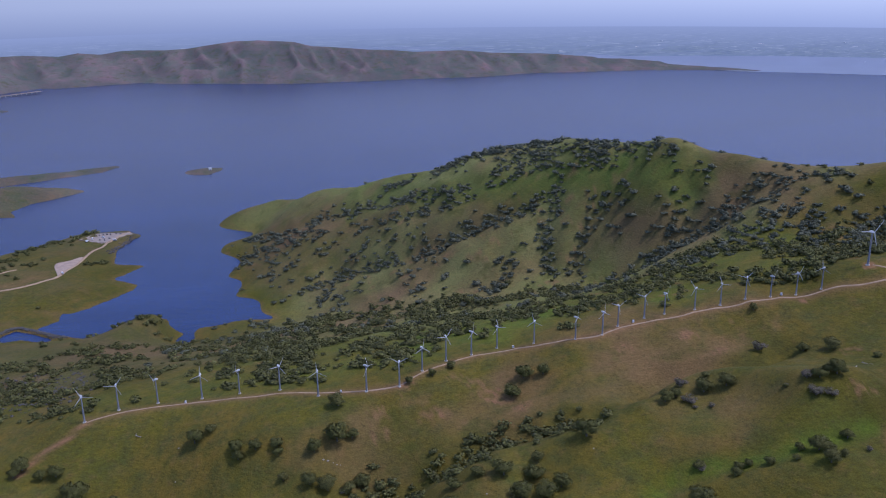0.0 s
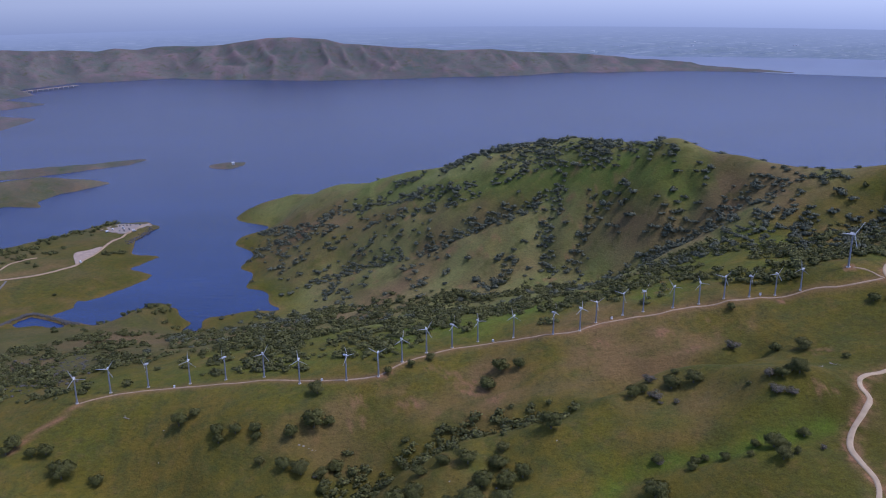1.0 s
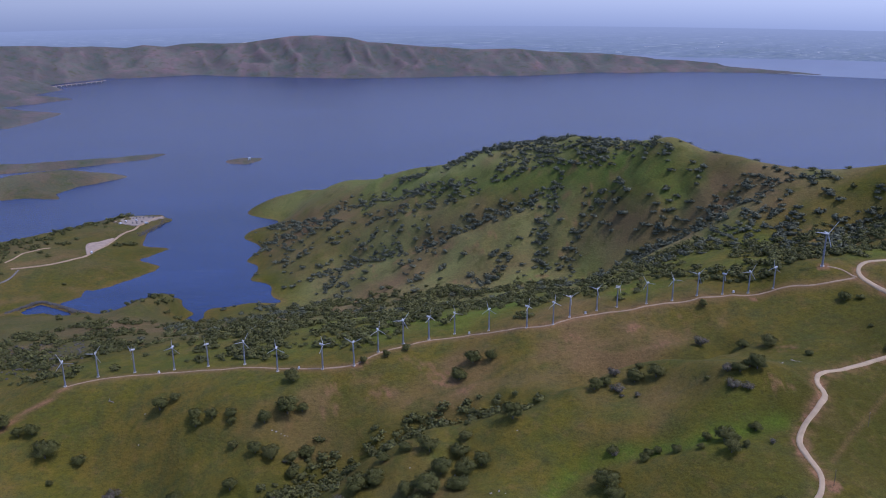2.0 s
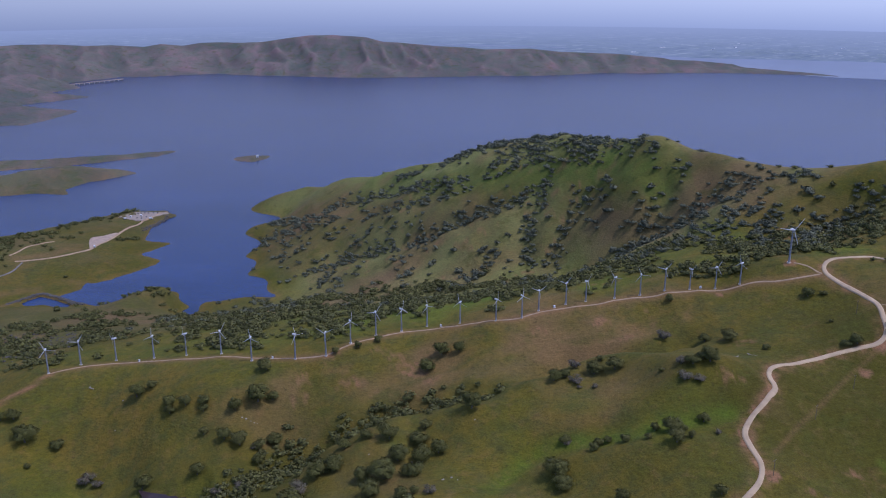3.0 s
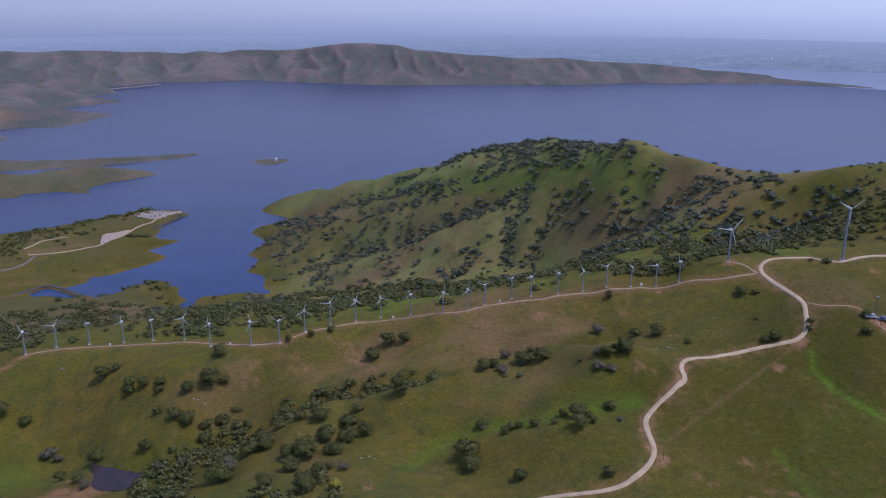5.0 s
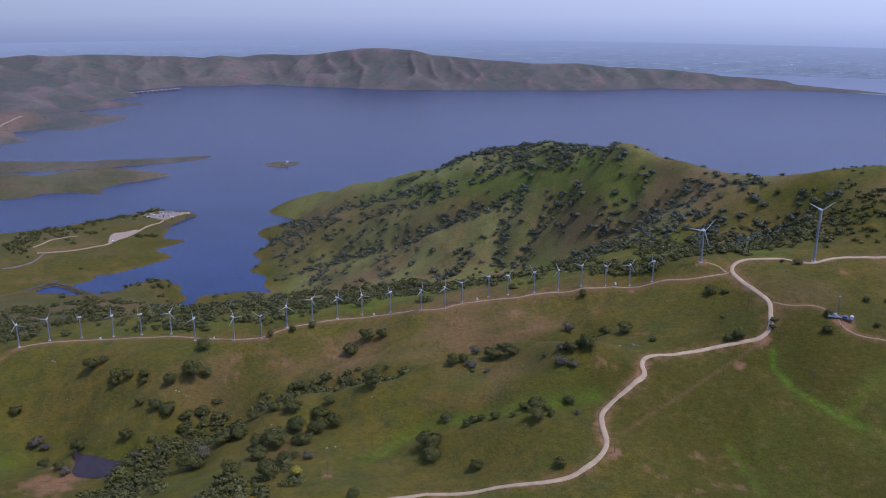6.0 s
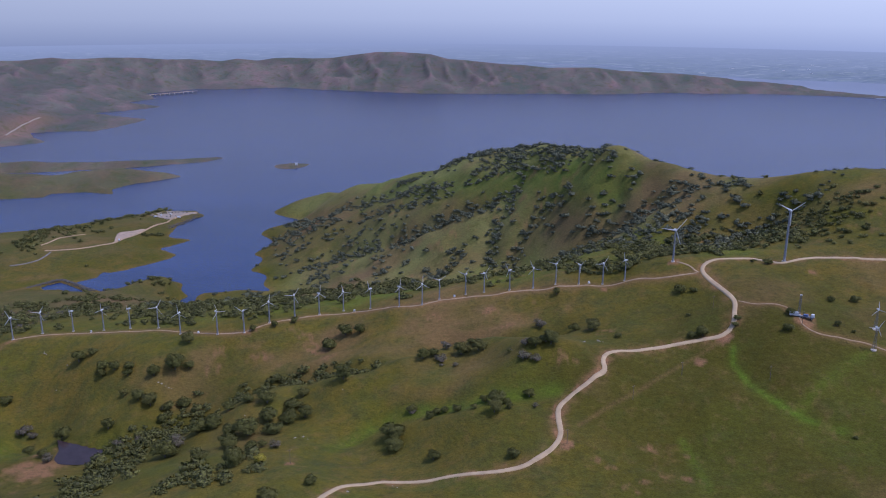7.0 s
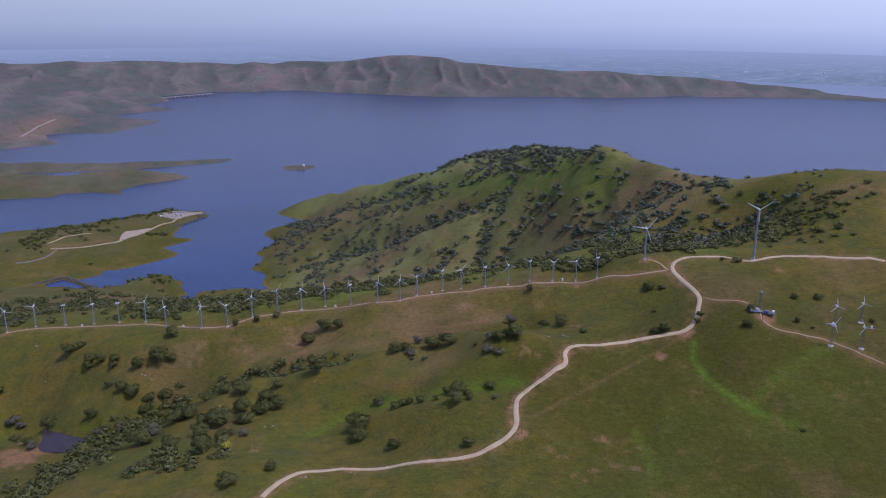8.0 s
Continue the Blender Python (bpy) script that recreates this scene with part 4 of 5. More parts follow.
def smooth_line(points, step):
    """A soft curve through the points, in even steps."""
    p = np.array(points, float)
    p = np.r_[[2 * p[0] - p[1]], p, [2 * p[-1] - p[-2]]]
    out = []
    for n in range(1, len(p) - 2):
        a, b, c, d = p[n - 1:n + 3]
        for t in np.linspace(0, 1, max(2, int(np.hypot(*(c - b)) / step)), endpoint=False):
            out.append(0.5 * (2 * b + (c - a) * t + (2 * a - 5 * b + 4 * c - d) * t ** 2 + (3 * b - a - 3 * c + d) * t ** 3))
    return np.array(out + [p[-2]])


def strip(name, points, width, mat, lift, label, category, step=2.5, uneven=0.18):
    """A road laid over the ground, crowned in the middle, with ragged edges."""
    p = smooth_line(points, step)
    ahead = np.gradient(p, axis=0)
    side = np.stack([-ahead[:, 1], ahead[:, 0]], -1) / np.hypot(ahead[:, 0], ahead[:, 1])[:, None]
    across = np.array([-0.62, -0.5, -0.17, 0.17, 0.5, 0.62])
    wide = width * (1 + uneven * fbm(np.arange(len(p)) / 6.0, np.full(len(p), 3.3), 3, 90))
    x = p[:, None, 0] + side[:, None, 0] * across * wide[:, None]
    y = p[:, None, 1] + side[:, None, 1] * across * wide[:, None]
    z = height(x, y)
    middle = z[:, 1:5].mean(1)[:, None]
    z = np.maximum(z, middle * 0.5 + z * 0.5) + lift
    z[:, 0] -= 1.2
    z[:, -1] -= 1.2
    verts = np.stack([x, y, z], -1).reshape(-1, 3).tolist()
    faces = [(i * 6 + j, i * 6 + j + 1, i * 6 + j + 7, i * 6 + j + 6) for i in range(len(p) - 1) for j in range(5)]
    ob = mesh_object(name, verts, [f[::-1] for f in faces], mat, True)
    return tagged(ob, label, category, kind="structure")


strip("road", ROAD, 2.6, GRAVEL, 0.35, "pale gravel road winding over the grass hills", "road")
strip("road_ridge_track", RIDGE_TRACK, 0.95, DIRT, 0.25, "pale dirt service track along the turbine row", "track")
strip("road_pad_track", PAD_TRACK, 1.0, DIRT, 0.25, "short dirt track to the turbine pad", "track")
strip("road_rig_track", RIG_TRACK, 0.6, DIRT, 0.25, "narrow dirt track to the drilling site", "track")
strip("road_ramp", RAMP_ROAD, 3.4, DIRT, 0.5, "pale road down to the boat ramp", "road", 6, 0.05)
strip("road_ramp_loop", RAMP_LOOP, 1.9, DIRT, 0.6, "dirt track above the boat ramp", "track", 6, 0.1)
strip("road_ramp_access", RAMP_ACCESS, 2.2, DARK_ASPHALT, 0.6, "narrow grey road over the boat-ramp point", "road", 6, 0.05)
strip("road_west", WEST_ROAD, 4, ASPHALT, 1.0, "grey highway cut across the far hillside", "road", 20, 0.02)


def patch(name, ring, mat, lift, label, category):
    """A yard that lies on the ground, or a pond at its level: rings from the middle out to the edge."""
    p = smooth_line(list(ring) + [ring[0]], 3)[:-1]
    n, middle = len(p), p.mean(0)
    spread = np.array([0.02, 0.3, 0.55, 0.78, 0.93, 1.0])
    xy = middle + (p - middle)[None] * spread[:, None, None]
    z = height(xy[..., 0], xy[..., 1]) + lift if lift is not None else np.full(xy.shape[:2], POND_LEVEL)
    if lift is not None:
        z[-1] -= lift + 0.6
    verts = np.concatenate([xy, z[..., None]], -1).reshape(-1, 3).tolist()
    faces = [(r * n + k, r * n + (k + 1) % n, (r + 1) * n + (k + 1) % n, (r + 1) * n + k) for r in range(5) for k in range(n)] + [tuple(range(n))]
    bm = bmesh.new()
    made = [bm.verts.new(v) for v in verts]
    for f in faces:
        bm.faces.new([made[i] for i in f])
    bmesh.ops.recalc_face_normals(bm, faces=bm.faces)
    if sum(f.normal.z for f in bm.faces) < 0:
        bmesh.ops.reverse_faces(bm, faces=bm.faces)
    me = bpy.data.meshes.new(name)
    bm.to_mesh(me)
    bm.free()
    me.materials.append(mat)
    return tagged(new(name, me), label, category, kind="structure")


POND_WATER = plain("pond_water", (0.034, 0.024, 0.026), 0.06, 0, 0.2, 8)
POND_WATER.node_tree.nodes["Principled BSDF"].inputs["Specular IOR Level"].default_value = 0.14
patch("water_pond", [(x + (x + 25) * 0.12, y + (y - 405) * 0.12) for x, y in POND], POND_WATER, None, "small dark still pond in a hollow", "pond")
patch("pavement_parking", PARKING, ASPHALT, 0.35, "pale paved boat-ramp parking lot on the point", "parking lot")


def far_water(name, bearings, near, far, label):
    """Pale water out on the plain, seen at a low angle: a strip between two uneven banks."""
    deg = np.linspace(bearings[0], bearings[-1], 90)
    low, high = np.interp(deg, bearings, near), np.interp(deg, bearings, far)
    wave = 5 * fbm(deg * 1.3, deg * 0 + 2.0, 3, 95)
    verts = []
    for k in range(5):
        r = low + (high + wave - low) * k / 4
        z = np.where(r > 4020, 5 + PLAIN_RISE * (r - 4020) / 532, 0.5 + 4.5 * np.clip((r - 3720) / 300, 0, 1))
        verts += np.stack([CENTRE[0] + r * np.sin(np.radians(deg)), CENTRE[1] + r * np.cos(np.radians(deg)), z], -1).tolist()
    ob = mesh_object(name, verts, [(i * 90 + j, i * 90 + j + 1, (i + 1) * 90 + j + 1, (i + 1) * 90 + j) for i in range(4) for j in range(89)], DISTANT_WATER, True)
    return tagged(ob, label, "lake", kind="structure")


far_water("water_forebay", (15.5, 16.5, 19.2, 20.9, 25.8, 27.4, 29.4, 46), (4050, 4040, 3950, 3850, 3730, 3712, 3712, 3712), (4056, 4118, 4102, 4105, 4112, 4116, 4122, 4130), "pale narrow lake beyond the far dam")
far_water("water_canal", (1.5, 3, 8, 11), (4240, 4236, 4216, 4212), (4246, 4250, 4232, 4217), "thin pale strip of water on the far plain")
patch("pavement_lot", RAMP_LOT, LOT, 0.5, "pale gravel lot beside the ramp road", "parking lot")


# ---- trees ----
def part(name, bm, mat, parent, label=""):
    """Links a bmesh as one mesh object under a thing or a part."""
    me = bpy.data.meshes.new(name)
    bm.to_mesh(me)
    bm.free()
    me.materials.append(mat)
    ob = new(name, me)
    ob.parent = parent
    return tagged(ob, label)


def thing(name, label, category, group=""):
    return tagged(new(name), label, category, group)


def ball(subdivisions):
    bm = bmesh.new()
    bmesh.ops.create_icosphere(bm, subdivisions=subdivisions, radius=1)
    out = np.array([v.co[:] for v in bm.verts]), np.array([[v.index for v in f.verts] for f in bm.faces])
    bm.free()
    return out


def crown_arrays(rng, lumps, cards, size, flat=0.8, fine=True):
    """A crown one metre wide: an uneven dome of boughs, smaller boughs breaking its outline, and leaf sprays all over. Vertices and triangles."""
    boughs = [(rng.uniform(-0.06, 0.06), rng.uniform(-0.06, 0.06), 0.38, rng.uniform(0.24, 0.30))]
    for n in range(lumps):
        a, r = 2.4 * n + rng.uniform(-0.7, 0.7), rng.uniform(0.14, 0.37)
        boughs.append((r * math.cos(a), r * math.sin(a), 0.40 + rng.uniform(-0.16, 0.30) * (1.1 - 1.8 * r), rng.uniform(0.09, 0.20)))
    verts, faces, normals, base = [], [], [], 0
    for n, (cx, cy, cz, r) in enumerate(boughs):
        v, f = ball(2 if fine and n == 0 else 1)
        seed = Vector(rng.uniform(0, 90, 3))
        lump = np.array([1 + 0.42 * noise.noise(Vector(p) * 1.7 + seed) + 0.25 * noise.noise(Vector(p) * 4.1 + seed) for p in v])[:, None]
        v = v * lump * r * 0.74 * (1, 1, flat) + (cx, cy, cz)
        verts.append(v)
        normals.append(0.55 * (v - (cx, cy, cz)) / r + 0.75 * (v - (0, 0, 0.28)) / 0.45)
        faces.append(f + base)
        base += len(v)
    weight = np.array([r * r for _, _, _, r in boughs])
    pick = rng.choice(len(boughs), size=cards, p=weight / weight.sum())
    for k in pick:
        cx, cy, cz, r = boughs[k]
        d = rng.normal(size=3)
        d[2] = d[2] if d[2] > -0.35 else -0.4 * d[2]
        d /= np.linalg.norm(d)
        p = np.array((cx, cy, cz)) + d * (1, 1, flat) * r * rng.uniform(0.70, 1.48)
        u = np.cross(d, rng.normal(size=3))
        u /= np.linalg.norm(u)
        v = np.cross(d, u) + d * rng.uniform(-0.9, 0.9)
        s = size * rng.uniform(0.5, 1.3)
        verts.append(np.array([p + u * s * 0.5, p + v * s * 0.45, p - u * s * 0.5, p - v * s * 0.45 + d * s * 0.25]))
        normals.append(np.tile(0.55 * d + 0.75 * (p - (0, 0, 0.28)) / 0.45 + rng.normal(size=3) * 0.3, (4, 1)))
        faces.append(np.array([[0, 1, 2], [0, 2, 3]]) + base)
        base += 4
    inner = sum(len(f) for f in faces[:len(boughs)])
    normals = np.concatenate(normals)
    return np.concatenate(verts), np.concatenate(faces), boughs, inner, normals / np.linalg.norm(normals, axis=1)[:, None]


def trunk_bmesh(rng, centres, thick=0.035):
    """A short tapered trunk with limbs up into the lumps."""
    bm = bmesh.new()
    fork = Vector((rng.uniform(-0.04, 0.04), rng.uniform(-0.04, 0.04), 0.17))

    def limb(a, b, ra, rb, sides=6):
        axis = (b - a).normalized()
        u = axis.orthogonal().normalized()
        v = axis.cross(u)
        rings = [[bm.verts.new(p + (u * math.cos(t) + v * math.sin(t)) * r) for t in (2 * math.pi * k / sides for k in range(sides))] for p, r in ((a, ra), (a.lerp(b, 0.5) + Vector((0, 0, 0.01)), (ra + rb) / 2), (b, rb))]
        for low, high in zip(rings, rings[1:]):
            for k in range(sides):
                bm.faces.new((low[k], low[(k + 1) % sides], high[(k + 1) % sides], high[k]))

    limb(Vector((0, 0, -0.08)), fork, thick * 1.3, thick * 0.9, 8)
    for cx, cy, cz, r in centres[:6]:
        limb(fork, Vector((cx, cy, cz)), thick * 0.7, thick * 0.2, 5)
    return bm


def make_tree(name, label, seed, leaf, lumps=13, cards=3200, size=0.042, category="tree", group="oaks on the slopes"):
    rng = np.random.default_rng(seed)
    verts, faces, centres, inner, normals = crown_arrays(rng, lumps, cards, size)
    tree = thing(name, label, category, group)
    part("trunk", trunk_bmesh(rng, centres), BARK, tree)
    crown = mesh_object("crown", verts.tolist(), faces.tolist(), leaf, True, tree)
    crown.data.normals_split_custom_set_from_vertices(normals.tolist())
    crown.data.materials.append(CROWN_CORE)
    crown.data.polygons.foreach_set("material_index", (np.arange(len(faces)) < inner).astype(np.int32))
    return tree


def on_ground(x, y, z_off=0.0):
    return float(height(x, y)) + z_off


def plant(kinds, places, seed, tall=(0.9, 1.25)):
    """Copies of a few trees over their places; the first of each kind is moved there itself."""
    rng = np.random.default_rng(seed)
    for n, (x, y, width) in reversed(list(enumerate(places))):
        tree = kinds[n % len(kinds)]
        size, up = width * 1.12, rng.uniform(*tall)
        m = pose(x, y, on_ground(x, y, -0.09 * size), 0, 0, rng.uniform(0, 360)) @ Matrix.Diagonal((size, size * rng.uniform(0.85, 1.1), size * up, 1))
        if n >= len(kinds):
            copy_thing(tree, m)
        else:
            tree.matrix_basis = m


def plant_all():
    oaks = lambda label, seed, n=4, **more: [make_tree("oak_tree", label, seed + k, OAK_LEAVES, **more) for k in range(n)]
    plant(oaks("round dark-green oak alone on the grass slope", 10, 5), OAKS_RIDGE, 1)
    plant(oaks("spreading dark-green oak on the grassy spur", 20, 5), OAKS_SPUR, 2)
    plant(oaks("broad leafy oak beside the gully", 30, 4), OAKS_GULLY, 3, (0.8, 1.1))
    plant(oaks("small dark oak near the gravel road", 40, 3), OAKS_ROAD, 4, (0.75, 1.0))
    plant(oaks("large dark oak on the western slope", 50, 2), OAKS_WEST, 5)
    grey = [make_tree("grey_bush", "silvery grey half-bare bush on the slope", 60 + k, GREY_TWIGS, 9, 1900, 0.034, "bush", "grey bushes on the slopes") for k in range(2)]
    plant(grey, GREY_BUSHES, 6, (0.7, 0.95))
    plant([make_tree("flowering_tree", "small tree in bright yellow bloom", 70, YELLOW_BLOOM, 8, 1600, 0.045, "tree", "")], YELLOW_TREE, 7)


plant_all()


def woodland(name, label, places, seed, leaf, cards=100, lumps=5):
    """Many trees in one mesh: stuff."""
    rng = np.random.default_rng(seed)
    kinds = [crown_arrays(rng, lumps, cards, 0.125, 0.8, False) for _ in range(10)]
    kinds = [(v, f, i, m) for v, f, _, i, m in kinds]
    all_verts, all_faces, slots, soft, base = [], [], [], [], 0
    for n, (x, y, z, w) in enumerate(places):
        v, f, i, m = kinds[rng.integers(len(kinds))]
        a = rng.uniform(0, 2 * np.pi)
        turn = np.array(((math.cos(a), -math.sin(a), 0), (math.sin(a), math.cos(a), 0), (0, 0, 1)))
        all_verts.append((v @ turn.T) * (w * 1.15, w * 1.15, w * rng.uniform(0.8, 1.1)) + (x, y, z - 0.21 * w))
        all_faces.append(f + base)
        soft.append(m @ turn.T)
        slots.append((np.arange(len(f)) < i).astype(np.int32))
        base += len(v)
    verts, faces = np.concatenate(all_verts), np.concatenate(all_faces)
    me = bpy.data.meshes.new(name)
    me.vertices.add(len(verts))
    me.vertices.foreach_set("co", verts.astype(np.float32).ravel())
    me.loops.add(faces.size)
    me.loops.foreach_set("vertex_index", faces.astype(np.int32).ravel())
    me.polygons.add(len(faces))
    me.polygons.foreach_set("loop_start", np.arange(0, faces.size, 3, dtype=np.int32))
    me.update(calc_edges=True)
    me.shade_smooth()
    me.normals_split_custom_set_from_vertices(np.concatenate(soft).tolist())
    me.materials.append(leaf)
    me.materials.append(leaf if leaf is HILL_LEAVES else CROWN_CORE)
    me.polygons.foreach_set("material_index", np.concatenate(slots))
    return tagged(new(name, me), label, "woodland", kind="stuff")


def scatter(seed, box, cell, chance, width):
    """Jittered places in a box, kept by a chance that varies over the land."""
    rng = np.random.default_rng(seed)
    x0, y0, x1, y1 = box
    gx, gy = np.meshgrid(np.arange(x0, x1, cell), np.arange(y0, y1, cell))
    x = (gx + rng.uniform(-0.5, 0.5, gx.shape) * cell).ravel()
    y = (gy + rng.uniform(-0.5, 0.5, gy.shape) * cell).ravel()
    keep = rng.uniform(size=x.shape) < chance(x, y)
    x, y = x[keep], y[keep]
    z = height(x, y)
    w = width[0] + (width[1] - width[0]) * rng.uniform(size=x.shape) ** 1.5
    dry = z > 0.8
    return list(zip(x[dry], y[dry], z[dry], w[dry]))


def singles(places, seed, width):
    """Trees that stand apart, with their heights."""
    rng = np.random.default_rng(seed)
    return [(x, y, on_ground(x, y), float(rng.uniform(*width))) for x, y in places]


def near_line(x, y, line, width):
    return np.exp(-(to_line(x, y, line)[0] / width) ** 2)


def hill_chance(x, y):
    c = 0.0
    for line, width, weight in ((DRAW_MAIN, 20, 1.0), (DRAW_MAIN_LOW, 24, 0.75), (DRAW_NOTCH, 13, 1.1), (DRAW_MID, 10, 1.1), (DRAW_STEEP, 9, 1.1), (DRAW_EDGE, 11, 0.8), (DRAW_EDGE_HIGH, 6, 1.0), (DRAW_EDGE_LOW, 6, 1.0),
                                (DRAW_CLUMP, 6, 1.0), (DRAW_UPPER, 9, 0.75), (DRAW_BAND, 12, 1.0), (DRAW_BAND_LOW, 10, 0.95), (DRAW_SPUR, 7, 1.0), (DRAW_SHORE, 26, 0.5), (DRAW_SHORE_LOW, 8, 0.8), (DRAW_FOOT, 7, 0.8),
                                (DRAW_SADDLE, 7, 1.2), (DRAW_EAST_UPPER, 14, 1.0), (DRAW_EAST_SIDE, 10, 0.9), (CREST_WOOD, 14, 1.4), (CROWN_WOOD, 21, 1.3), (CROWN_WOOD_LOW, 12, 1.4), ([(348, 872), (362, 845), (377, 815)], 9, 0.85), (EAST_CREST, 6, 0.8)):
        c = np.maximum(c, weight * near_line(x, y, line, width))
    gaps = np.clip(0.95 + 1.3 * fbm(x / 24, y / 24, 3, 111), 0.3, 1)
    thin = np.clip(0.06 + 0.55 * (fbm(x / 38, y / 38, 3, 110) - 0.05), 0.015, 0.34)
    bare = np.clip(near_line(x, y, GREEN_SHELF, 24) + near_line(x, y, BROWN_HIGH, 25) + 0.7 * near_line(x, y, BROWN_EAST, 30), 0, 1)
    thin = thin * (1 - 0.95 * bare) * np.where((x < 160) & (y > 1190 - 0.75 * x), 0.03, 1) * np.where(y > 690, 1, 0)
    open_crest = 1 - near_line(x, y, SKYLINE[12:18], 15)
    return 0.9 * np.maximum(c * gaps, thin) * open_crest


def crest_y(x):
    return np.interp(x, [-400, -150, -100, -48, 4, 57, 92, 130, 175, 225, 340, 371, 442, 700], [600, 565, 573, 553, 525, 517, 538, 546, 516, 519, 496, 498, 485, 470])


def valley_chance(x, y):
    behind = y - crest_y(x)
    start = np.clip((behind - np.interp(x, [-100, -20], [3, 6])) / 7, 0, 1)
    end = np.clip((np.interp(x, [-400, -134, -59, 23, 122, 184, 242, 296, 420, 480, 700], [760, 890, 950, 925, 850, 815, 790, 735, 610, 620, 640]) - y) / 25, 0, 1)
    grain = fbm(x / 26, y / 26, 3, 120)
    thick = np.clip(np.interp(x, [-400, -200, -60, 40, 150, 330, 420, 700], [0.2, 0.24, 0.32, 0.4, 0.42, 0.30, 0.34, 0.4]) + 2.0 * grain, 0.02, 1)
    meadow = np.exp(-(((x + 90) / 35) ** 2 + ((behind - 60) / 28) ** 2))
    return start * end * thick * (1 - 0.9 * meadow)


def gully_chance(x, y):
    gaps = np.clip(0.95 + 1.5 * fbm(x / 13, y / 13, 3, 125), 0.3, 1)
    return np.maximum(near_line(x, y, GULLY_WOOD, 11) * 1.2, np.maximum(near_line(x, y, POND_WOOD, 14) * 1.3, near_line(x, y, POND_WOOD_LOW, 12))) * gaps * np.where(shore_distance(x, y, POND) > -2, 0, 1)


def shore_chance(x, y):
    c = np.maximum(np.maximum(near_line(x, y, RAMP_TREES, 12) * 0.75, near_line(x, y, RAMP_TREES_NEAR, 12) * 0.4), near_line(x, y, RAMP_TREES_SOUTH, 6)) * np.where(shore_distance(x, y, PARKING) > -4, 0, 1)
    head = np.exp(-(((x + 190) / 70) ** 2 + ((y - 935) / 45) ** 2)) * np.clip(0.25 + 0.9 * fbm(x / 25, y / 25, 3, 130), 0, 1)
    return np.maximum(c, np.maximum(0.7 * head, 0.006))


def east_chance(x, y):
    c = near_line(x, y, EAST_WOOD, 34)
    c = c * (1 - 0.9 * near_line(x, y, BROWN_EAST, 24))
    return np.maximum(np.clip(c + 0.7 * fbm(x / 30, y / 30, 3, 140) * c, 0, 1) * np.where(y - crest_y(x) > 12, 1, 0), 0.02 * np.where(y > 520, 1, 0))


WOODLANDS = [
    ("woodland_hill", "scattered dark oaks filling the draws of the far hill", [(x, y, z, w * (0.45 if x > 490 and z > 222 else 0.95 if z > 172 else 1.0)) for x, y, z, w in scatter(201, (-140, 540, 660, 1290), 5.0, hill_chance, (5.0, 10.4))] + singles(HILL_OAKS, 211, (7.5, 11)) + singles(KNOB_OAKS, 212, (4.5, 7.5)), 301),
    ("woodland_valley", "thick oak woodland on the slope behind the ridge", scatter(202, (-420, 500, 480, 960), 6.4, valley_chance, (4.6, 11.0)), 302),
    ("woodland_gully", "dense oaks along the gully below the ridge", scatter(203, (-110, 230, 190, 470), 4.8, gully_chance, (4.6, 10.0)), 303),
    ("woodland_shore", "oaks along the shore of the boat-ramp point", scatter(204, (-620, 860, -120, 1400), 6.4, shore_chance, (6.5, 10.5)), 304),
    ("woodland_east", "dense dark oak woodland below the eastern hill", scatter(205, (360, 500, 760, 720), 5.6, east_chance, (4.5, 7.5)), 305),
]
for name, label, places, seed in WOODLANDS:
    woodland(name, label, places, seed, HILL_LEAVES if name == "woodland_hill" else WOOD_LEAVES)


# ---- wind turbines ----
def tube(bm, a, b, ra, rb, sides=12, cap=True):
    """A tapered tube between two points."""
    a, b = Vector(a), Vector(b)
    axis = (b - a).normalized()
    u = axis.orthogonal().normalized()
    v = axis.cross(u)
    low, high = ([bm.verts.new(p + (u * math.cos(2 * math.pi * k / sides) + v * math.sin(2 * math.pi * k / sides)) * r) for k in range(sides)] for p, r in ((a, ra), (b, rb)))
    for k in range(sides):
        bm.faces.new((low[k], low[(k + 1) % sides], high[(k + 1) % sides], high[k]))
    if cap:
        bm.faces.new(low[::-1])
        bm.faces.new(high)
    return bm


def block(bm, x, y, z, sx, sy, sz, bevel=0.0):
    """A box by its middle and size, its edges rounded."""
    made = bmesh.ops.create_cube(bm, size=1, matrix=Matrix.Translation((x, y, z)) @ Matrix.Diagonal((sx, sy, sz, 1)))
    if bevel:
        edges = list({e for v in made["verts"] for e in v.link_edges})
        bmesh.ops.bevel(bm, geom=edges, offset=bevel, segments=2, affect="EDGES")
    return bm


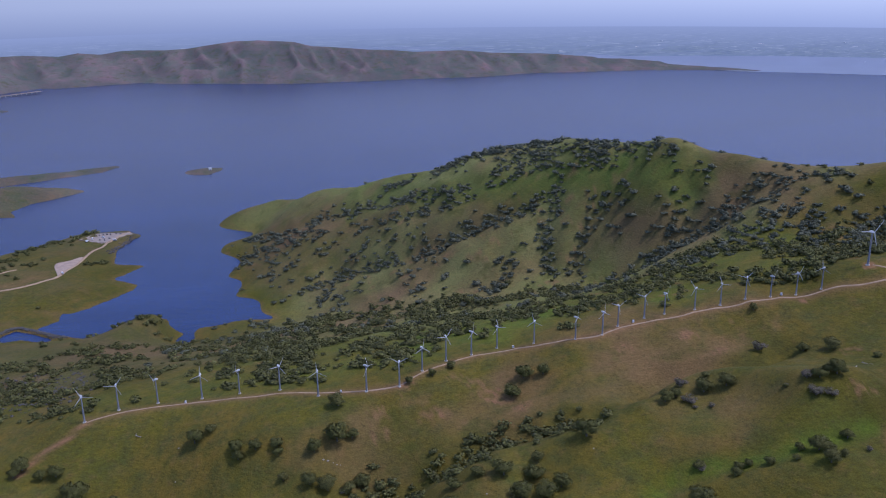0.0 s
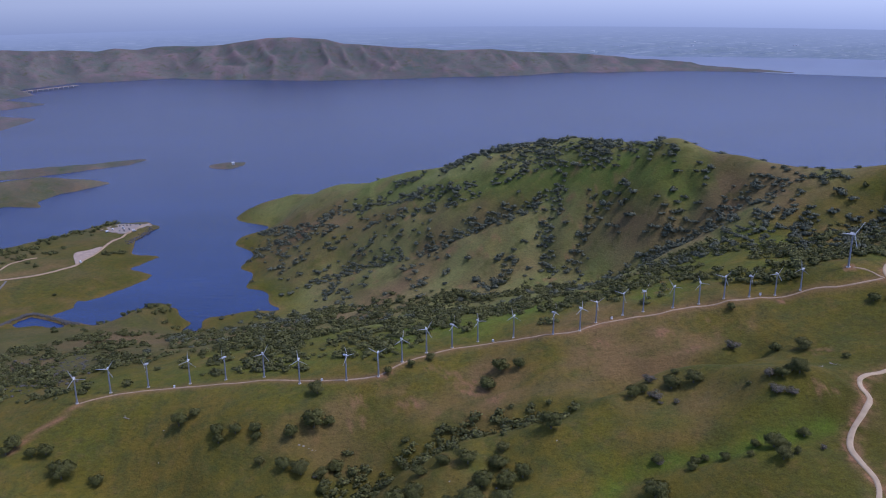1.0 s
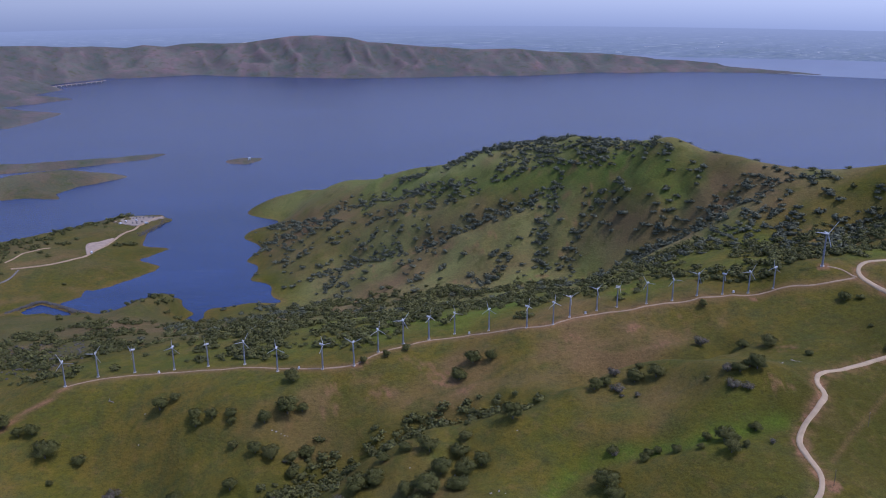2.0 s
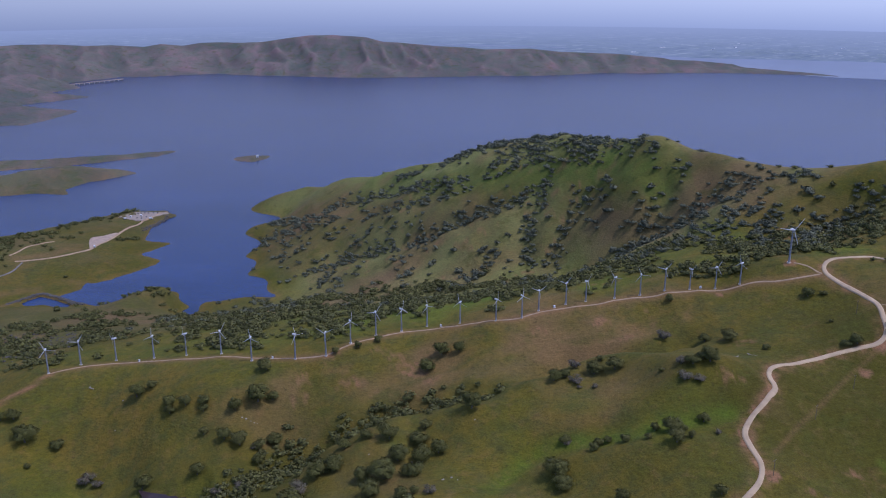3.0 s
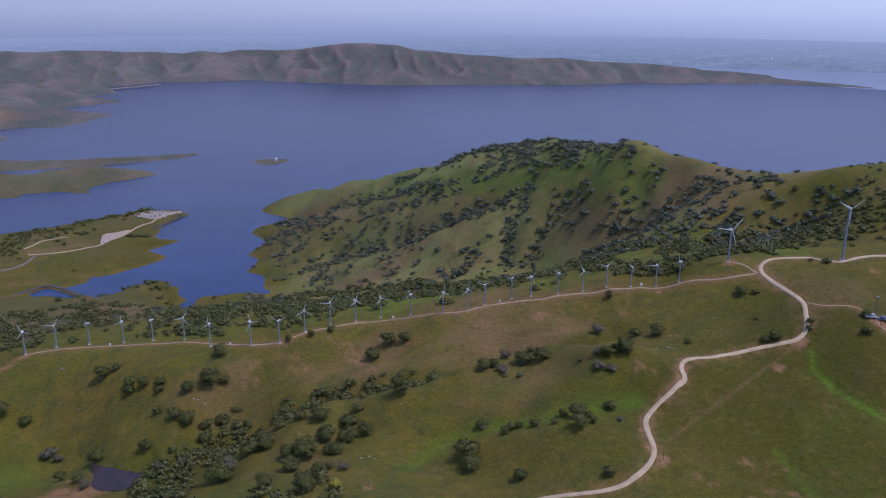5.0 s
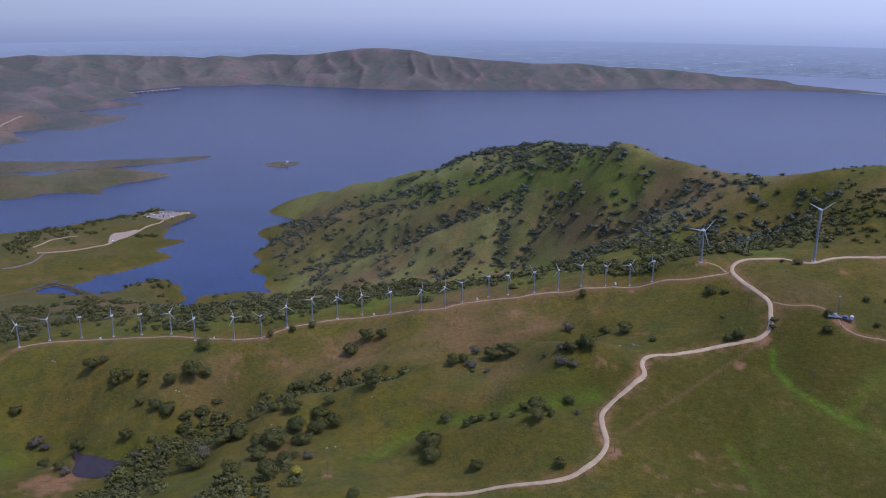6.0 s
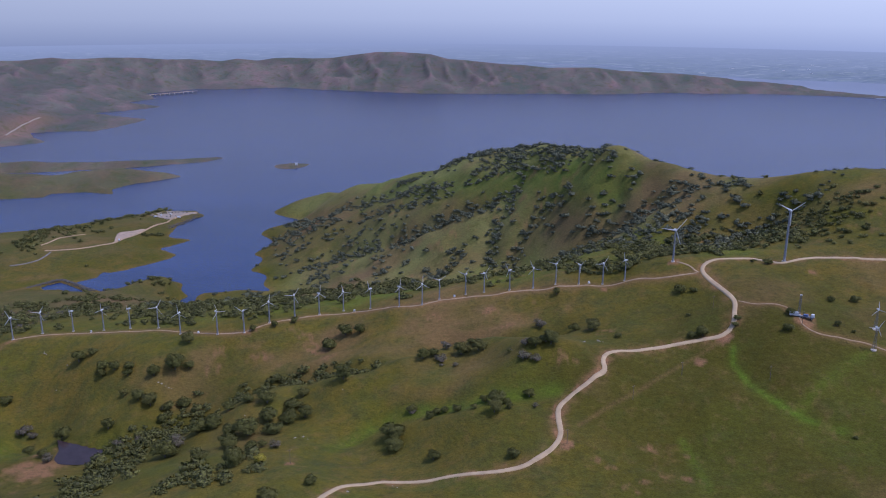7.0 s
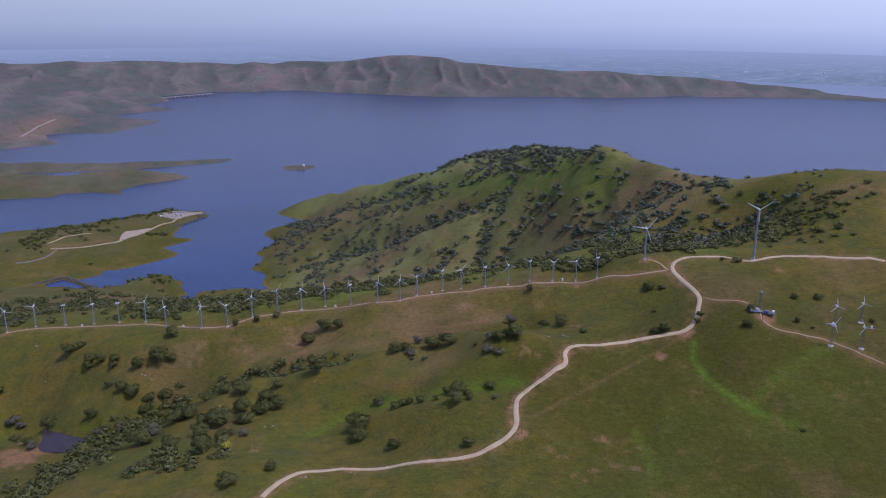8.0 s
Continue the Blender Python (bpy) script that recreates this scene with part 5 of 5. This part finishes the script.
def blade_bmesh(length, chord):
    """A blade along +z, thick at the root, thin and narrow at the tip, twisted."""
    bm = bmesh.new()
    rings = []
    for s in (0.0, 0.06, 0.2, 0.45, 0.75, 0.96, 1.0):
        c = chord * (0.5 if s == 0 else 0.55 if s < 0.1 else 1.05 - 0.75 * s)
        t = c * (0.7 if s < 0.1 else 0.22 - 0.1 * s)
        twist = radians(22 * (1 - s))
        ring = []
        for k in range(8):
            a = 2 * math.pi * k / 8
            x, y = c * 0.5 * math.cos(a) + c * 0.12 * (s > 0.1), t * 0.5 * math.sin(a)
            ring.append(bm.verts.new((x * math.cos(twist) - y * math.sin(twist), x * math.sin(twist) + y * math.cos(twist), 0.25 + s * length)))
        rings.append(ring)
    for low, high in zip(rings, rings[1:]):
        for k in range(8):
            bm.faces.new((low[k], low[(k + 1) % 8], high[(k + 1) % 8], high[k]))
    bm.faces.new(rings[0][::-1])
    bm.faces.new(rings[-1])
    return bm


def make_turbine(label, group, hub, tower_low, tower_high, blade, chord, nacelle, lattice=False):
    t = thing("wind_turbine", label, "wind turbine", group)
    bm = bmesh.new()
    tube(bm, (0, 0, -1.5), (0, 0, 0.35), tower_low * 2.0, tower_low * 1.9, 20)
    part("foundation", bm, CONCRETE, t, "pale round concrete footing")
    bm = bmesh.new()
    if lattice:
        half = lambda z: tower_low * (1 - z / hub) + tower_high * z / hub
        for i, (sx, sy) in enumerate(((1, 1), (-1, 1), (-1, -1), (1, -1))):
            tube(bm, (sx * half(0), sy * half(0), 0), (sx * half(hub), sy * half(hub), hub - 0.3), 0.075, 0.05, 6)
        steps = 7
        corners = ((1, 1), (-1, 1), (-1, -1), (1, -1))
        for n in range(steps):
            z0, z1 = hub * n / steps, hub * (n + 1) / steps - 0.2
            for k in range(4):
                (ax, ay), (bx, by) = corners[k], corners[(k + 1) % 4]
                tube(bm, (ax * half(z0), ay * half(z0), z0), (bx * half(z1), by * half(z1), z1), 0.03, 0.03, 4)
                tube(bm, (bx * half(z0), by * half(z0), z0), (ax * half(z1), ay * half(z1), z1), 0.03, 0.03, 4)
        part("lattice_tower", bm, DARK_STEEL, t, "grey steel lattice tower")
    else:
        for z0, z1 in ((0.3, hub * 0.34), (hub * 0.34, hub * 0.67), (hub * 0.67, hub - 0.4)):
            r = lambda z: tower_low + (tower_high - tower_low) * z / hub
            tube(bm, (0, 0, z0), (0, 0, z1 - 0.03), r(z0), r(z1), 24)
            tube(bm, (0, 0, z1 - 0.12), (0, 0, z1), r(z1) * 1.06, r(z1) * 1.06, 24)
        part("tower", bm, SHADED_TOWER_PAINT, t, "tapered steel tube tower, its backlit shade greyed into the paint")
        bm = block(bmesh.new(), 0, -tower_low * 0.98, 1.4, tower_low * 0.7, 0.12, 1.9, 0.04)
        part("door", bm, STEEL, t, "small grey service door")
    bm = block(bmesh.new(), 0, nacelle * 0.12, hub, nacelle * 0.4, nacelle, nacelle * 0.42, nacelle * 0.1)
    part("nacelle", bm, WHITE_PAINT, t)
    rotor = part("rotor", tube(bmesh.new(), (0, 0.35, 0), (0, -0.45, 0), nacelle * 0.17, nacelle * 0.09, 14), WHITE_PAINT, t)
    rotor.location = (0, -nacelle * 0.4 - 0.35, hub)
    for k in range(3):
        b = part("blade", blade_bmesh(blade, chord), WHITE_PAINT, rotor)
        b.rotation_euler = (0, radians(120 * k), 0)
    return t


def set_turbines(proto, places, hub, seed, spread, blades=None):
    rng = np.random.default_rng(seed)
    for n, (x, y, tall) in enumerate(places):
        s = tall / hub
        m = pose(x, y, on_ground(x, y, -0.1), 0, 0, float(rng.uniform(-spread, spread))) @ Matrix.Scale(s, 4)
        if n == 0:
            t = proto
        else:
            t = copy_thing(proto, m)
        for child in t.children:
            if child.name.startswith("rotor"):
                child.rotation_euler = (0, radians(float(rng.uniform(0, 120)) if blades is None else blades), 0)
    x, y, tall = places[0]
    proto.matrix_basis = pose(x, y, on_ground(x, y, -0.1), 0, 0, 8) @ Matrix.Scale(tall / hub, 4)


set_turbines(make_turbine("white three-bladed wind turbine on the ridge track", "turbines in the row", 17.0, 0.56, 0.32, 6.6, 0.55, 2.7), ROW_TURBINES, 17.0, 5, 65)
for place, hub, seed, blades in zip(TALL_TURBINES, (23.0, 36.0), (8, 12), (40, 58)):
    set_turbines(make_turbine("tall white wind turbine on a gravel pad", "tall turbines", hub, 0.42 + hub * 0.013, 0.3 + hub * 0.006, 10.4, 0.85, 3.4), [place], hub, seed, 15, blades)
set_turbines(make_turbine("small wind turbine on a grey lattice tower", "lattice turbines", 13.0, 0.8, 0.3, 5.2, 0.55, 2.2, True), LATTICE_TURBINES, 13.0, 9, 12)


# ---- small things on the hills ----
def stand(ob, x, y, turn=0.0, sink=0.0):
    ob.matrix_basis = pose(x, y, on_ground(x, y, -sink), 0, 0, turn)
    return ob


def make_rig():
    """A truck-mounted drill with its lattice mast up."""
    rig = thing("drilling_rig", "truck-mounted drilling rig with its mast raised on a bare pad", "drilling rig")
    bm = block(bmesh.new(), 0, 0, 1.1, 2.3, 9.0, 0.5, 0.06)
    chassis = part("chassis", bm, DARK_STEEL, rig)
    part("cab", block(bmesh.new(), 0, -3.6, 2.3, 2.3, 1.9, 1.9, 0.2), WHITE_PAINT, rig, "white truck cab")
    part("windscreen", block(bmesh.new(), 0, -4.57, 2.65, 1.9, 0.05, 0.8, 0.02), GLASS_DARK, rig)
    part("engine_box", block(bmesh.new(), 0, 0.2, 1.9, 1.9, 2.6, 1.1, 0.1), BLUE_PAINT, rig, "blue engine housing")
    for y in (-3.2, 1.6, 3.0):
        for x in (-1.05, 1.05):
            wheel = part("wheel", tube(bmesh.new(), (x - 0.2, y, 0.55), (x + 0.2, y, 0.55), 0.55, 0.55, 16), RUBBER, rig)
            part("rim", tube(bmesh.new(), (x - 0.22, y, 0.55), (x + 0.22, y, 0.55), 0.28, 0.28, 12), STEEL, wheel)
    bm = bmesh.new()
    for sx, sy in ((1, 1), (-1, 1), (-1, -1), (1, -1)):
        tube(bm, (sx * 0.55, 4.2 + sy * 0.55, 1.2), (sx * 0.4, 4.2 + sy * 0.4, 13.5), 0.1, 0.08, 6)
    for n in range(9):
        z0, z1 = 1.4 + n * 1.33, 2.73 + n * 1.33
        for (ax, ay), (bx, by) in (((1, 1), (-1, 1)), ((-1, 1), (-1, -1)), ((-1, -1), (1, -1)), ((1, -1), (1, 1))):
            tube(bm, (ax * 0.5, 4.2 + ay * 0.5, z0), (bx * 0.48, 4.2 + by * 0.48, z1), 0.05, 0.05, 4)
    part("mast", bm, DARK_STEEL, rig, "dark steel lattice mast")
    part("crown_block", block(bmesh.new(), 0, 4.2, 13.8, 1.3, 1.3, 0.6, 0.08), STEEL, rig)
    return rig


def make_van(name, label, group=""):
    van = thing(name, label, "van", group)
    bm = block(bmesh.new(), 0, 0.4, 1.7, 2.2, 5.0, 2.2, 0.18)
    part("body", bm, WHITE_PAINT, van)
    part("bonnet", block(bmesh.new(), 0, -2.5, 1.1, 2.1, 1.4, 1.0, 0.2), WHITE_PAINT, van)
    part("windscreen", block(bmesh.new(), 0, -2.13, 2.0, 1.9, 0.08, 0.8, 0.02), GLASS_DARK, van)
    for x in (-1.0, 1.0):
        for y in (-2.2, 1.8):
            part("wheel", tube(bmesh.new(), (x - 0.14, y, 0.42), (x + 0.14, y, 0.42), 0.42, 0.42, 14), RUBBER, van)
    return van


def make_car():
    car = thing("parked_car", "dark car parked in a row on the boat-ramp lot", "car", "cars at the boat ramp")
    part("body", block(bmesh.new(), 0, 0, 0.68, 1.8, 4.5, 0.72, 0.16), CAR_PAINT, car)
    part("cabin", block(bmesh.new(), 0, 0.25, 1.22, 1.55, 2.3, 0.56, 0.2), GLASS_DARK, car, "dark glass cabin")
    part("roof", block(bmesh.new(), 0, 0.3, 1.5, 1.35, 1.6, 0.06, 0.02), CAR_PAINT, car)
    for x in (-0.8, 0.8):
        for y in (-1.4, 1.4):
            part("wheel", tube(bmesh.new(), (x - 0.11, y, 0.33), (x + 0.11, y, 0.33), 0.33, 0.33, 12), RUBBER, car)
    return car


def make_pole():
    pole = thing("utility_pole", "thin dark wooden utility pole on the grass", "utility pole", "utility poles")
    part("post", tube(bmesh.new(), (0, 0, -0.8), (0, 0, 8.5), 0.17, 0.11, 8), POLE_WOOD, pole)
    part("crossarm", block(bmesh.new(), 0, 0.14, 7.9, 2.2, 0.12, 0.14, 0.02), POLE_WOOD, pole)
    for x in (-0.95, 0.0, 0.95):
        part("insulator", tube(bmesh.new(), (x, 0.14, 7.95), (x, 0.14, 8.25), 0.06, 0.04, 8), PALE_ROCK, pole)
    return pole


def make_box():
    box = thing("transformer_box", "small pale transformer box beside the ridge track", "transformer", "transformer boxes")
    part("slab", block(bmesh.new(), 0, 0, 0.02, 1.7, 1.4, 0.3, 0.03), CONCRETE, box)
    part("cabinet", block(bmesh.new(), 0, 0, 0.75, 1.2, 0.95, 1.2, 0.06), WHITE_PAINT, box)
    part("lid", block(bmesh.new(), 0, 0, 1.38, 1.3, 1.05, 0.08, 0.03), WHITE_PAINT, box)
    return box


def boulder_bmesh(rng, size, subdiv=2):
    bm = bmesh.new()
    bmesh.ops.create_icosphere(bm, subdivisions=subdiv, radius=size)
    stretch = rng.uniform(0.65, 1.3, 3)
    for v in bm.verts:
        k = 1 + 0.35 * noise.noise(v.co / size * 1.3 + Vector(rng.uniform(0, 50, 3)) * 0) + 0.12 * rng.normal() * 0.4
        v.co = Vector((v.co.x * stretch[0], v.co.y * stretch[1], v.co.z * 0.62 * stretch[2])) * k
    return bm


def make_dead_tree(seed):
    rng = np.random.default_rng(seed)
    dead = thing("fallen_tree", "bleached fallen dead tree lying in the grass", "dead tree", "fallen trees")
    part("trunk", tube(bmesh.new(), (0, 0, 0.3), (4.6, 0.4, 0.6), 0.32, 0.14, 8), PALE_ROCK, dead)
    for k in range(7):
        x = rng.uniform(1.2, 4.4)
        tip = (x + rng.uniform(0.5, 2.0), rng.uniform(-2.0, 2.0), rng.uniform(0.5, 2.2))
        part("branch", tube(bmesh.new(), (x, 0.1 * x, 0.45), tip, 0.11, 0.03, 6), PALE_ROCK, dead)
    return dead


def rubble(name, label, places, seed, mat, sizes, top=1e9):
    """Many rough stones in one mesh: stuff."""
    rng = np.random.default_rng(seed)
    bm = bmesh.new()
    bmesh.ops.create_icosphere(bm, subdivisions=1, radius=1)
    base, tri = np.array([v.co[:] for v in bm.verts]), np.array([[v.index for v in f.verts] for f in bm.faces])
    bm.free()
    verts, faces, n = [], [], 0
    for x, y in places:
        s = rng.uniform(*sizes)
        v = base * rng.uniform(0.65, 1.2, (len(base), 1)) * rng.uniform(0.6, 1.3, 3) * s
        verts.append(v * (1, 1, 0.7) + (x, y, min(max(on_ground(x, y), 0), top) + 0.05 * s))
        faces.append(tri + n)
        n += len(v)
    ob = mesh_object(name, np.concatenate(verts).tolist(), np.concatenate(faces).tolist(), mat)
    return tagged(ob, label, "rocks", kind="stuff")


def along_line(line, count, spread, seed):
    rng = np.random.default_rng(seed)
    p = smooth_line(line, 2.0)
    return [(x + dx, y + dy) for (x, y), (dx, dy) in zip(p[rng.integers(len(p), size=count)], rng.normal(size=(count, 2)) * spread)]


stand(make_rig(), *RIG[0], 60)
truck = make_van("service_van", "white service van beside the drilling rig")
stand(truck, RIG[0][0] - 6, RIG[0][1] + 2.5, 75)
van = make_van("parked_van", "white van parked on the boat-ramp lot", "vans at the boat ramp")
for n, (x, y) in enumerate(VANS[1:]):
    copy_thing(van, pose(x, y, on_ground(x, y, 0.3), 0, 0, 40 + 55 * n))
stand(van, *VANS[0], 10, -0.3)
car = make_car()
for n, (x, y) in enumerate(CARS[1:]):
    copy_thing(car, pose(x, y, on_ground(x, y, 0.36), 0, 0, 15 + 8 * (n % 3)))
stand(car, *CARS[0], 15, -0.36)
pole = make_pole()
for x, y in POLES[1:]:
    copy_thing(pole, pose(x, y, on_ground(x, y), 0, 0, 35))
stand(pole, *POLES[0], 35)
box = make_box()
for n, (x, y) in enumerate(BOXES[1:]):
    copy_thing(box, pose(x, y, on_ground(x, y, 0.2), 0, 0, 20 * n))
stand(box, *BOXES[0], 10, -0.2)
for n, (x, y) in enumerate(BOULDERS):
    rng = np.random.default_rng(500 + n)
    me = bpy.data.meshes.new("boulder")
    bm = boulder_bmesh(rng, 0.4 + 0.4 * rng.random())
    bm.to_mesh(me)
    bm.free()
    me.materials.append(PALE_ROCK)
    stand(tagged(new("boulder", me), "pale weathered boulder lying in the grass", "boulder", "boulders on the slope"), x, y, 40 * n, 0.1)
for n, (x, y) in enumerate(DEAD_WOOD):
    stand(make_dead_tree(600 + n), x, y, 70 * n + 10)
rng = np.random.default_rng(44)
rubble("scree", "grey lichened rocks scattered over the western slope", [(x + dx, y + dy) for x, y in SCREE for dx, dy in rng.normal(size=(26, 2)) * 11], 45, ROCK, (0.5, 1.9))
rubble("riprap", "grey stone riprap along the boat-ramp shore", along_line(RIPRAP, 160, 3.0, 46), 47, ROCK, (0.8, 2.0))
rubble("causeway", "dark stone causeway across the small bay", along_line(CAUSEWAY, 1000, 1.7, 48), 49, ROCK, (0.8, 1.7), 2.0)


def make_hut():
    hut = thing("hut", "small white hut on the bare islet", "hut")
    part("wall", block(bmesh.new(), 0, 0, 2.0, 5, 4, 4.2, 0.05), WHITE_PAINT, hut)
    bm = bmesh.new()
    corners = [bm.verts.new(p) for p in ((-3, -2.5, 4.1), (3, -2.5, 4.1), (3, 2.5, 4.1), (-3, 2.5, 4.1), (-3, 0, 5.6), (3, 0, 5.6))]
    for f in ((0, 1, 5, 4), (2, 3, 4, 5), (1, 2, 5), (3, 0, 4), (3, 2, 1, 0)):
        bm.faces.new([corners[i] for i in f])
    part("roof", bm, STEEL, hut, "grey gabled roof")
    part("door", block(bmesh.new(), 0, -2.02, 1.1, 1.1, 0.1, 2.1, 0.02), GLASS_DARK, hut)
    return hut


stand(make_hut(), *ISLET_HUT[0], 20)


def make_bridge():
    """The long low bridge at the head of the far bay."""
    bridge = tagged(thing("bridge", "long low pale concrete bridge across the far bay", "bridge"))
    a, b = Vector((*BRIDGE[0], 5.0)), Vector((*BRIDGE[-1], 5.0))
    side = (b - a).cross(Vector((0, 0, 1))).normalized() * 5
    bm = bmesh.new()
    verts = [bm.verts.new(p + s + Vector((0, 0, z))) for z in (0, 1.2) for p, s in ((a, -side), (a, side), (b, side), (b, -side))]
    for f in ((0, 1, 2, 3), (7, 6, 5, 4), (0, 4, 5, 1), (1, 5, 6, 2), (2, 6, 7, 3), (3, 7, 4, 0)):
        bm.faces.new([verts[i] for i in f])
    bmesh.ops.recalc_face_normals(bm, faces=bm.faces)
    part("deck", bm, LOT, bridge)
    for k in range(1, 12):
        p = a.lerp(b, k / 12)
        part("pier", tube(bmesh.new(), (p.x, p.y, -12), (p.x, p.y, 5), 1.3, 1.1, 10), CONCRETE, bridge)
    return bridge


make_bridge()


def make_shed(label, group):
    shed = thing("farm_shed", label, "shed", group)
    part("wall", block(bmesh.new(), 0, 0, 1.6, 20, 5, 3.6, 0.05), WHITE_PAINT, shed)
    bm = bmesh.new()
    corners = [bm.verts.new(p) for p in ((-10.4, -2.9, 3.4), (10.4, -2.9, 3.4), (10.4, 2.9, 3.4), (-10.4, 2.9, 3.4), (-10.4, 0, 4.6), (10.4, 0, 4.6))]
    for f in ((0, 1, 5, 4), (2, 3, 4, 5), (1, 2, 5), (3, 0, 4), (3, 2, 1, 0)):
        bm.faces.new([corners[i] for i in f])
    part("roof", bm, WHITE_PAINT, shed)
    return shed


def far_sheds():
    """Pale farm sheds strewn over the plain beyond the mountains."""
    rng = np.random.default_rng(77)
    shed = make_shed("long white farm shed far out on the plain", "sheds on the plain")
    for n in range(26):
        bearing, r = radians(float(rng.uniform(-24, 34))), 4060 + 330 * float(rng.random()) ** 1.3
        m = pose(CENTRE[0] + r * math.sin(bearing), CENTRE[1] + r * math.cos(bearing), 2 + PLAIN_RISE * (r - 4020) / 532, 0, 0, float(rng.uniform(-12, 12))) @ Matrix.Diagonal((float(rng.uniform(0.3, 1.3)), 1, float(rng.uniform(0.4, 0.8)), 1))
        if n < 25:
            copy_thing(shed, m)
        else:
            shed.matrix_basis = m


far_sheds()
